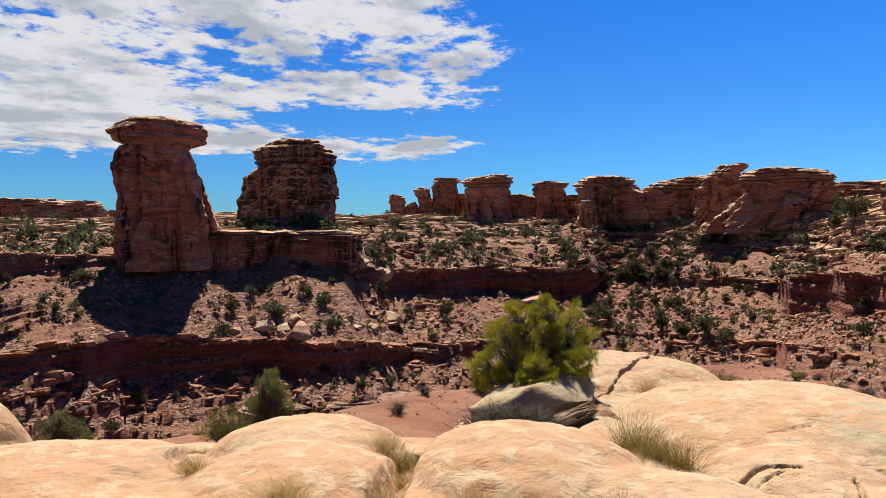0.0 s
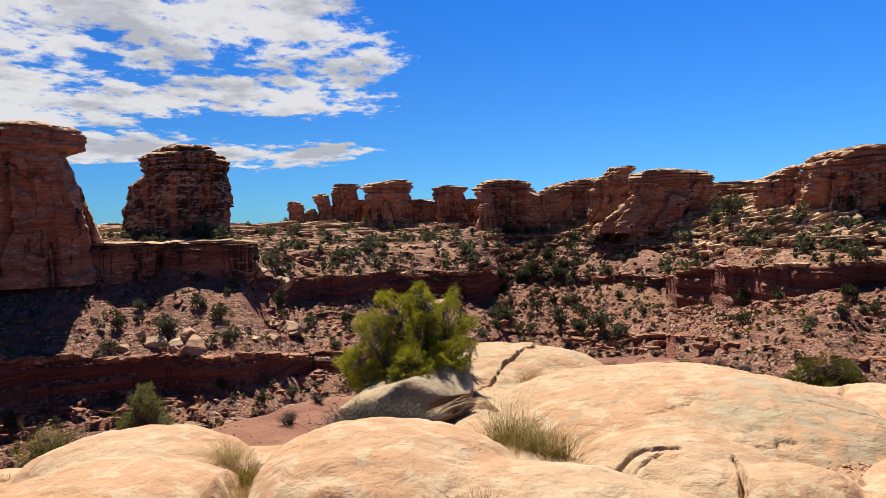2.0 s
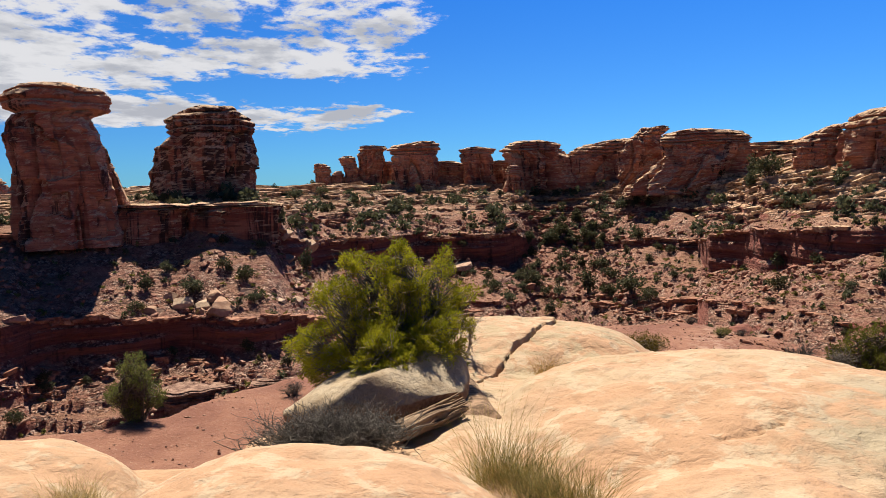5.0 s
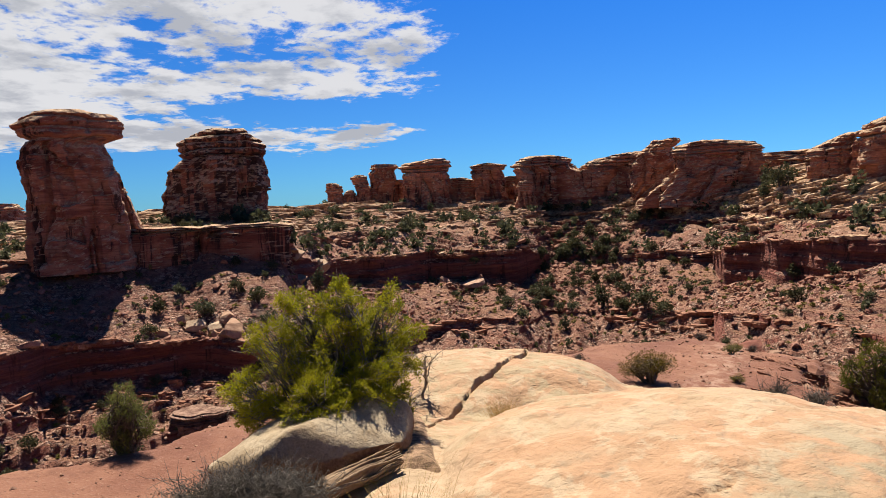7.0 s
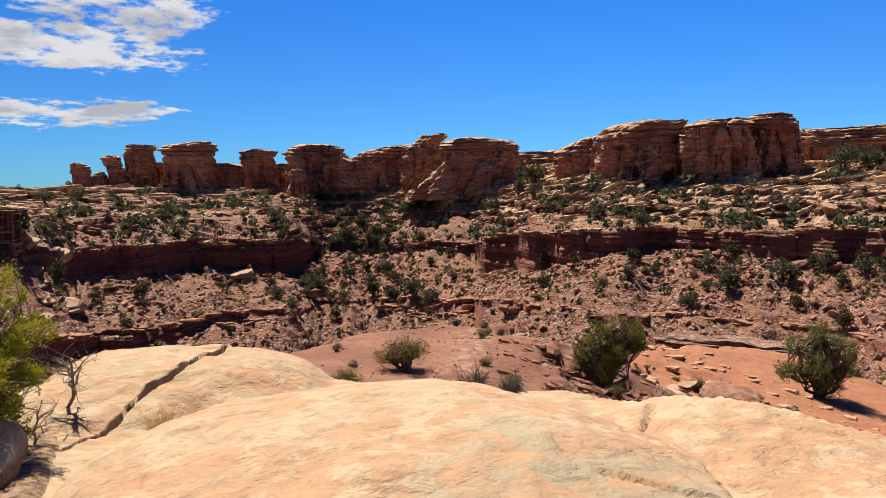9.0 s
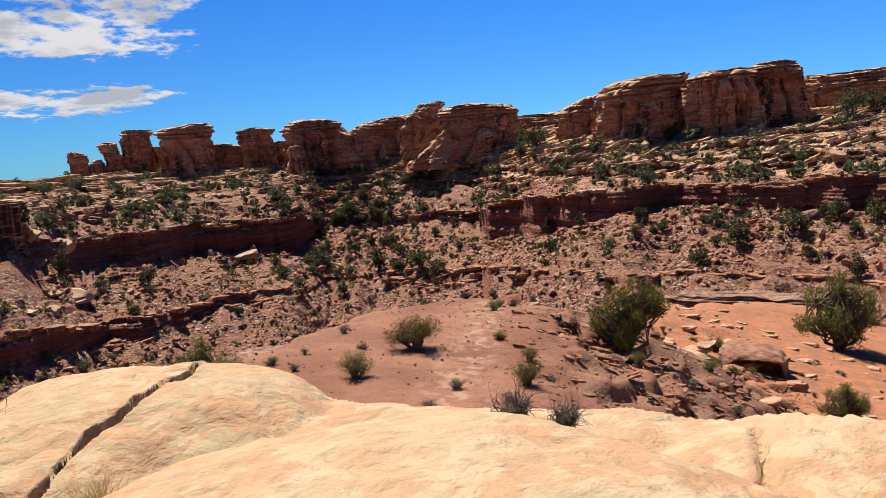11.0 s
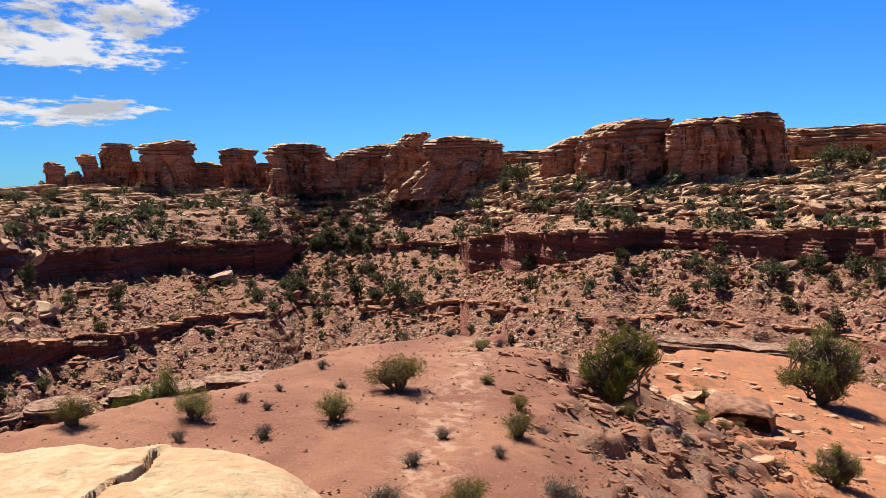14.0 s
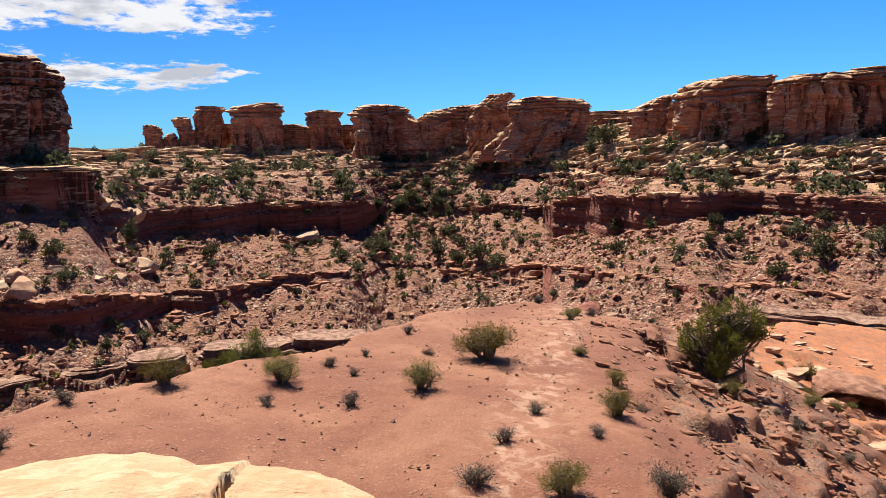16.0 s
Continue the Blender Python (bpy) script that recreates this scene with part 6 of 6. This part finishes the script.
for k, (x, y, sz) in enumerate(((46.3, 52.5, 4.2), (47.8, 54.5, 4.8), (50.5, 56.1, 4.0), (44.5, 51.0, 3.2), (44.0, 55.5, 3.4), (52.5, 54.5, 3.0), (48.5, 58.5, 3.6), (55.5, 58.0, 3.0), (46.0, 49.3, 2.2))):
    set_rock((PALE_SLABS + BLOCKS[1::2])[k % 6], "sandstone_slab", (x, y, float(saddle_height(x, y)) + 0.35), sz, k * 77, "pale rounded sandstone outcrop above the orange wash", "rock slab", "slabs by the wash", (7 - k, 5), (1.2, 0.95, 0.8), 0.1)
LEDGES = "ledges at the canyon foot"
LEDGE_ROCK = plain_material("grey_red_ledge_rock", (0.105, 0.055, 0.042, 1), (0.290, 0.185, 0.140, 1), 0.7, 0.95, 0.5)
outlined_rock("ledge_wall", (105, 101.8), [(-38, -13.7, 19.5), (-32.4, -13.3, 19.5), (-31.6, -14.4, 20), (-30.3, -13.2, 18.5)], -32.2, 8, 171, "grey bedded ledge with a dark undercut across the wash", "rock ledge", LEDGES, 1.0, 7.0, 0.5, cap_words="thin broken beds", mat=LEDGE_ROCK)
for az, half, top, seed in ((-7.6, 5.6, -41.4, 175), (-3.3, 5.0, -41.0, 177), (3.0, 9.0, -40.6, 179), (9.3, 8.0, -39.8, 181), (-13.5, 8.0, -41.8, 183)):
    outlined_rock("ledge_wall", (158 * math.sin(radians(az)), 158 * math.cos(radians(az))), [(top - 12, -half, half), (top - 2.6, -half, half), (top - 1.9, -half - 0.7, half + 0.6), (top, -half + 0.4, half - 0.3)], top - 2.4, 9, seed, "broken grey-red bedded ledge at the canyon foot", "rock ledge", LEDGES, 1.0, 6.0, 0.45, cap_words="thin broken beds", mat=LEDGE_ROCK)
wrng = np.random.default_rng(97)
wx, wy = wrng.uniform(34, 72, 320), wrng.uniform(36, 76, 320)
slab_field("wash_slabs", np.stack([wx, wy, saddle_height(wx, wy)], 1), 0.10 + 0.8 * wrng.random(320) ** 4, PINK_SLAB, 98, "pale sandstone slabs scattered over the orange wash", 0.3, 0.0, 0.05)
fx, fy = wrng.uniform(18, 40, 800), wrng.uniform(26, 46, 800)
fx = fx + 0.4 * (fy - 30)
slab_field("flank_slabs", np.stack([fx, fy, saddle_height(fx, fy)], 1), 0.05 + 0.30 * wrng.random(800) ** 3, FLANK_SLAB, 99, "broken red slabs and ledges on the flank", 0.3, -0.25, 0.1)
for k in range(60):
    x, y = wrng.uniform(24, 62), wrng.uniform(30, 64)
    plant(greys if k % 3 else saddle_shrubs, k, (x, y, float(saddle_height(x, y)) - 0.05), wrng.uniform(0.5, 1.1), k * 41 % 360, 0.8)
n = 11000
xs, ys = np.concatenate([RNG.uniform(-14, 30, n // 2), RNG.uniform(22, 50, n // 2)]), RNG.uniform(20, 52, n)
zs = saddle_height(xs, ys)
rubble("saddle_gravel", np.stack([xs, ys, zs], 1), 0.02 + 0.07 * RNG.random(n) ** 3 + 0.12 * RNG.random(n) ** 12, RED_ROCK, 17, "small red stones strewn over the saddle")


# ---- things on the slickrock ----
def build_boulder():
    """Low flat-topped block, undercut along its base."""
    n = 120
    ang = np.linspace(0, 2 * np.pi, n, endpoint=False)[None]
    lev = np.array([-0.60, -0.45, -0.30, -0.20, -0.13, -0.08, -0.04, 0.0, 0.04, 0.09, 0.14, 0.18, 0.21, 0.235, 0.25, 0.26, 0.262])[:, None]
    mul = np.array([0.66, 0.72, 0.80, 0.86, 0.91, 0.95, 0.985, 1.0, 0.985, 0.93, 0.84, 0.72, 0.59, 0.44, 0.28, 0.12, 0.01])[:, None]
    c, s = np.cos(ang), np.sin(ang)
    plan = (np.abs(c) ** 2.5 + np.abs(s) ** 2.5) ** (-1 / 2.5) * (1 + 0.10 * fbm(1.4 * c, 1.4 * s, 0, 3, 381))
    X, Y = 1.02 * c * plan * mul, 0.66 * s * plan * mul
    k = 1 + 0.11 * fbm(X / 0.4, Y / 0.5, lev / 0.2, 4, 383)
    X, Y = X * k, Y * k
    lev = np.where(lev > 0, np.minimum(lev * (0.45 + 0.95 * smooth(X, -1.0, -0.1)), 0.21 + 0.05 * X), lev)
    Z = lev + 0.10 * X + 0.05 * fbm(X / 0.5, Y / 0.5, lev, 4, 385) - 0.10 * Y * (lev > -0.1)
    P = np.stack([X, Y, Z], -1)
    # broken along a few flat joints
    for d, cut in (((-0.42, -0.10, 0.90), 0.36), ((0.10, -0.86, 0.50), 0.52), ((0.86, -0.38, 0.34), 0.80), ((0.25, -0.35, 0.90), 0.33), ((-0.75, -0.62, 0.20), 0.80), ((0.35, -0.80, -0.48), 0.56)):
        d = np.array(d) / np.linalg.norm(d)
        P = P - np.maximum(P @ d - cut, 0)[..., None] * d * 0.9
    P[..., 2] += 0.02 * fbm(P[..., 0] / 0.22, P[..., 1] / 0.22, P[..., 2] / 0.2, 3, 387)
    ob = new("boulder", mesh_of("boulder", P, grid_faces(*X.shape, wrap=True), GREY_ROCK))
    ob.matrix_world = pose(1.52, 11.25, -2.95, 0, 0, 8) @ Matrix.Diagonal((1.08, 1.0, 1.35, 1))
    tagged(ob, "pale lichen-grey boulder lying under the bushy tree", "boulder")


build_boulder()


def build_tree():
    rng = np.random.default_rng(8)
    base = np.array((1.72, 12.1, -3.2))
    ob = thing("pinyon_tree", tuple(base), "bushy yellow-green pinyon with bare grey twigs on slickrock", "tree")
    ob.scale = (1.02, 1.0, 1.04)
    lobes = [(0.14, 0.0, 1.50, 0.36), (-0.34, 0.05, 1.36, 0.36), (0.52, 0.10, 1.26, 0.38), (-0.66, -0.10, 1.0, 0.34), (-0.95, -0.15, 0.56, 0.26), (0.70, 0.0, 0.86, 0.30), (-0.80, -0.35, 0.42, 0.22),
             (-0.25, -0.50, 0.72, 0.32), (-0.10, -0.78, 0.42, 0.26), (-0.22, -0.70, 0.62, 0.24), (0.25, 0.35, 0.95, 0.40), (-0.55, 0.35, 0.80, 0.36), (0.45, -0.35, 0.80, 0.30), (-0.05, -0.1, 1.05, 0.36), (0.32, -0.62, 0.62, 0.26), (0.52, -0.45, 0.50, 0.22)]
    cs, ds = [], []
    for lx, ly, lz, lr in lobes:
        for _ in range(12):
            d = rng.normal(size=3)
            d /= np.linalg.norm(d)
            mid = np.array((lx, ly, lz)) + d * lr * rng.uniform(0.6, 1.08)
            for _ in range(13):
                e = rng.normal(size=3)
                cs.append(mid + e * np.array((0.052, 0.052, 0.052)))
                up = d * 0.6 + e * 0.40 + np.array((0, 0, 0.45))
                ds.append(up / np.linalg.norm(up))
    ds = np.array(ds)
    cs = np.array(cs)
    lines = []
    for k, (lx, ly, lz, lr) in enumerate(lobes):
        lines.append(bent((0.08 * math.cos(k * 2.1), 0.08 * math.sin(k * 2.1), -0.12), (lx * 0.9, ly * 0.9, lz), 0.045, 0.016, rng, 8, 0.16))
    limbs = len(lines)
    for c in cs[::2]:
        k = int(np.argmin([np.linalg.norm(np.array(lobes[i][:3]) - c) for i in range(limbs)]))
        lines.append(bent(lines[k][rng.integers(3, 8)][0], c, 0.010, 0.003, rng, 4))
    V, F = tubes(lines[:limbs], 6)
    part("trunk", mesh_of("trunk", V, F, BARK), ob, "several twisted grey-barked stems")
    V, F = tubes(lines[limbs:], 4)
    tagged(part("branchwork", mesh_of("branchwork", V, F, TWIG_GREY), ob, "thin grey branches"), kind="stuff")
    bare = []
    for _ in range(800):
        c = cs[rng.integers(len(cs))]
        d = rng.normal(size=3) + np.array((c[0], c[1], 0.3))
        d /= np.linalg.norm(d)
        bare.append(bent(c, c + d * rng.uniform(0.1, 0.26), 0.004, 0.0015, rng, 3))
    for _ in range(34):
        p = np.array((-0.75, 0.55, 1.1)) + rng.normal(size=3) * (0.12, 0.1, 0.1)
        bare.append(bent((-0.3, 0.3, 0.8), p + np.array((rng.normal() * 0.2 - 0.1, 0, rng.random() * 0.35)), 0.009, 0.002, rng, 5))
    V, F = tubes(bare, 3)
    tagged(part("bare_twig_tangle", mesh_of("bare_twig_tangle", V, F, DEAD), ob, "bare bleached twigs"), kind="stuff")
    V, F = needle_sprays(cs, ds, 0.085, 0.024, 50, 0.024, 9, 0.20)
    part("crown", mesh_of("crown", V, F, LEAF_TREE, False), ob, "yellow-green needle sprays")


build_tree()


def build_snag(place, size, seed, label):
    rng = np.random.default_rng(seed)
    ob = thing("dead_snag", place, label, "dead tree", "", 0, size)
    lines = [bent((0, 0, -0.1), (0.05, 0, 0.55), 0.024, 0.012, rng, 7, 0.07)]
    for k in range(11):
        p0 = lines[0][rng.integers(2, 7)][0]
        lines.append(bent(p0, p0 + np.array((rng.normal() * 0.22, rng.normal() * 0.2, rng.uniform(-0.05, 0.35))), 0.014, 0.004, rng, 5))
    for k in range(110):
        p0 = lines[1 + rng.integers(11)][rng.integers(1, 5)][0]
        lines.append(bent(p0, p0 + rng.normal(size=3) * 0.10 + np.array((0, 0, 0.03)), 0.004, 0.0015, rng, 3))
    V, F = tubes(lines[:1], 6)
    part("trunk", mesh_of("trunk", V, F, DEAD), ob)
    V, F = tubes(lines[1:], 4)
    tagged(part("branchwork", mesh_of("branchwork", V, F, DEAD), ob), kind="stuff")


build_snag((2.72, 13.0, -3.02), 0.9, 60, "dead grey juniper snag in a slickrock crack")
build_snag((2.5, 12.25, -3.2), 0.7, 64, "small tangle of dead grey branches")


def rock_z(x, y):
    return float(rock_height(np.array([x]), np.array([y]))[0])


def grass_tuft(place, wide, tall, blades, seed, mat, label, group="grass tufts", lean=0.36):
    rng = np.random.default_rng(seed)
    n = blades
    root = np.stack([rng.normal(size=n) * wide * 0.22, rng.normal(size=n) * wide * 0.16, np.zeros(n) - 0.02], 1)
    d = np.stack([rng.normal(size=n) * lean, rng.normal(size=n) * lean, np.ones(n)], 1) + root * (0.9 / max(wide, 0.1))
    d /= np.linalg.norm(d, axis=1)[:, None]
    L = tall * (0.30 + 1.05 * rng.random(n) ** 1.8)[:, None]
    side = np.cross(d, rng.normal(size=(n, 3)))
    side /= np.linalg.norm(side, axis=1)[:, None]
    w = 0.0015
    out = np.stack([d[:, 0], d[:, 1], -0.35 + 0 * d[:, 0]], 1) * L * 0.35
    mid, tip = root + d * L * 0.55, root + d * L + out * 0.6
    V = np.stack([root - side * w, root + side * w, mid + side * w * 0.8, mid - side * w * 0.8, tip], 1)
    i = np.arange(n) * 5
    F = np.stack([i, i + 1, i + 2, i + 3], 1).tolist() + np.stack([i + 3, i + 2, i + 4], 1).tolist()
    ob = new("grass_tuft", mesh_of("grass_tuft", V, F, mat, False))
    ob.location = place
    return tagged(ob, label, "grass", group)


GREEN_GRASS = plain_material("green_stem_shrub", (0.085, 0.090, 0.018, 1), (0.37, 0.285, 0.10, 1), 18.0, 0.8, 0.0, 0.4, 0.5)
for k, (x, y, w, h, n, m) in enumerate(((2.42, 8.62, 0.50, 0.52, 260, 1), (2.62, 8.38, 0.50, 0.44, 250, 1), (2.86, 8.16, 0.42, 0.42, 190, 1), (2.36, 8.70, 0.4, 0.78, 60, 1), (2.55, 8.40, 0.7, 0.30, 160, 0), (-0.55, 8.45, 0.35, 0.30, 380, 1), (-0.60, 7.2, 0.55, 0.34, 620, 0),
                                        (-0.45, 8.0, 0.3, 0.26, 260, 0), (-0.75, 8.75, 0.4, 0.26, 300, 0), (0.35, 6.72, 0.5, 0.20, 420, 0), (0.85, 6.55, 0.5, 0.22, 420, 0), (1.3, 6.42, 0.5, 0.24, 420, 1), (1.65, 6.3, 0.35, 0.36, 200, 1),
                                        (0.6, 6.6, 0.5, 0.16, 300, 0), (1.1, 6.45, 0.5, 0.16, 300, 0), (3.62, 12.1, 0.3, 0.26, 160, 0), (-2.9, 7.9, 0.35, 0.25, 220, 0), (-3.3, 9.0, 0.4, 0.2, 260, 1), (-1.6, 6.9, 0.5, 0.26, 340, 0))):
    grass_tuft((x, y, rock_z(x, y)), w, 0.98 * h, int(3.0 * n), 500 + k, GREEN_GRASS if m else GRASS, "green-stemmed desert tuft between slickrock domes" if m else "dry straw-coloured grass tuft in a slickrock crack")


def twig_shrub(place, wide, tall, seed, count, label, mat):
    rng = np.random.default_rng(seed)
    ob = thing("dead_shrub", place, label, "shrub")
    lines = []
    for _ in range(count):
        p0 = np.array((rng.normal() * wide * 0.16, rng.normal() * wide * 0.08, 0))
        d = np.array((rng.normal() * 0.8, rng.normal() * 0.5, rng.uniform(0.3, 1.0)))
        d /= np.linalg.norm(d)
        p1 = p0 + d * np.array((wide * 0.42, wide * 0.3, tall)) * rng.uniform(0.5, 1)
        stem = bent(p0, p1, 0.006, 0.003, rng, 4, 0.2)
        lines.append(stem)
        for _ in range(3):
            q = stem[rng.integers(2, 4)][0]
            lines = lines + [bent(q, q + rng.normal(size=3) * (0.07, 0.07, 0.06) + (0, 0, 0.03), 0.003, 0.0012, rng, 3)]
    V, F = tubes(lines, 3)
    tagged(part("twig_tangle", mesh_of("twig_tangle", V, F, mat), ob), kind="stuff")


twig_shrub((1.05, 10.0, -3.10), 1.35, 0.42, 71, 1100, "low leafless grey shrub below the boulder", TWIG_GREY)
twig_shrub((6.75, 11.65, rock_z(6.75, 11.65)), 0.38, 0.22, 73, 80, "small leafless grey shrub in a rock hollow", TWIG_GREY)
twig_shrub((6.95, 11.2, rock_z(6.95, 11.2)), 0.32, 0.16, 74, 70, "small leafless grey shrub in a rock hollow", TWIG_GREY)


def build_log():
    """Splintered juniper stump: fluted, twisted and frayed."""
    rng = np.random.default_rng(12)
    ob = thing("juniper_log", (2.02, 10.55, -3.16), "splintered bleached juniper log wedged between rocks", "log", "", 30, 0.75)
    lines = []
    for k in range(26):
        a = 2 * math.pi * k / 26
        off = np.array((0, math.cos(a) * 0.16, math.sin(a) * 0.11 + 0.08))
        lines.append(bent(np.array((-0.55, 0, 0)) + off * rng.uniform(0.6, 1), np.array((0.5, 0, 0.16)) + off * rng.uniform(0.7, 1.3), 0.03, 0.012, rng, 6, 0.04))
    V, F = tubes(lines, 5)
    tagged(part("splintered_wood", mesh_of("splintered_wood", V, F, LOG), ob), kind="stuff")
    V, F = tubes([bent((-0.5, 0, 0.06), (0.42, 0, 0.2), 0.15, 0.10, rng, 6, 0.03)], 12)
    part("core", mesh_of("core", V, F, LOG), ob)


build_log()
# loose grit and plant litter in the hollows
def floor_sheet(name, x0, x1, y0, y1, lift, mat, label):
    X, Y = np.meshgrid(np.arange(x0, x1, 0.05), np.arange(y0, y1, 0.05))
    rim = np.minimum(np.minimum(X - x0, x1 - X), np.minimum(Y - y0, y1 - Y))
    Z = hollow_floor(X, Y) - 1.6 * np.maximum(Y - 9.6 - 2.2 * np.maximum(X, 0), 0) + lift + 0.03 * fbm(X / 0.5, Y / 0.5, 0, 3, 171) - 0.25 * smooth(-rim, -0.4, 0.0)
    ob = new(name, mesh_of(name, np.stack([X, Y, Z], -1), grid_faces(*X.shape), mat))
    tagged(ob, label, "ground", kind="structure")


floor_sheet("ground_grit", 2.3, 8.4, 3.9, 8.2, 0.035, GRIT_FLOOR, "loose orange grit lying in a slickrock hollow")
floor_sheet("ground_litter", 1.5, 3.0, 10.4, 13.0, 0.05, LITTER, "dark plant litter between the slickrock domes")
n = 9000
t = RNG.random(n)
xs = 2.7 + 4.0 * t + RNG.normal(size=n) * 0.35
ys = 5.35 + 2.0 * t ** 2.0 + RNG.normal(size=n) * 0.42 - 0.25 * np.sin(t * 6)
zs = rock_height(xs, ys)
keep = zs < hollow_floor(xs, ys) + 0.05
xs, ys, zs = xs[keep], ys[keep], np.maximum(zs, hollow_floor(xs, ys) + 0.03)[keep]
n = len(xs)
rubble("loose_grit", np.stack([xs, ys, zs + 0.004], 1), 0.005 + 0.014 * RNG.random(n) ** 2 + 0.035 * RNG.random(n) ** 12, GRIT, 18, "loose orange grit and pebbles in a slickrock hollow")
for k, (x, y, s) in enumerate(((3.45, 5.62, 0.17), (3.9, 5.55, 0.09), (4.15, 5.75, 0.07))):
    set_rock(BLOCKS[2 * (k % 2) + 1], "loose_stone", (x, y, max(rock_z(x, y), float(hollow_floor(x, y)) + 0.03) + 0.01), s, k * 70, "loose sandstone stone lying on grit", "stone", "stones on grit", (5, 4), (1.2, 0.9, 0.9), 0.1)
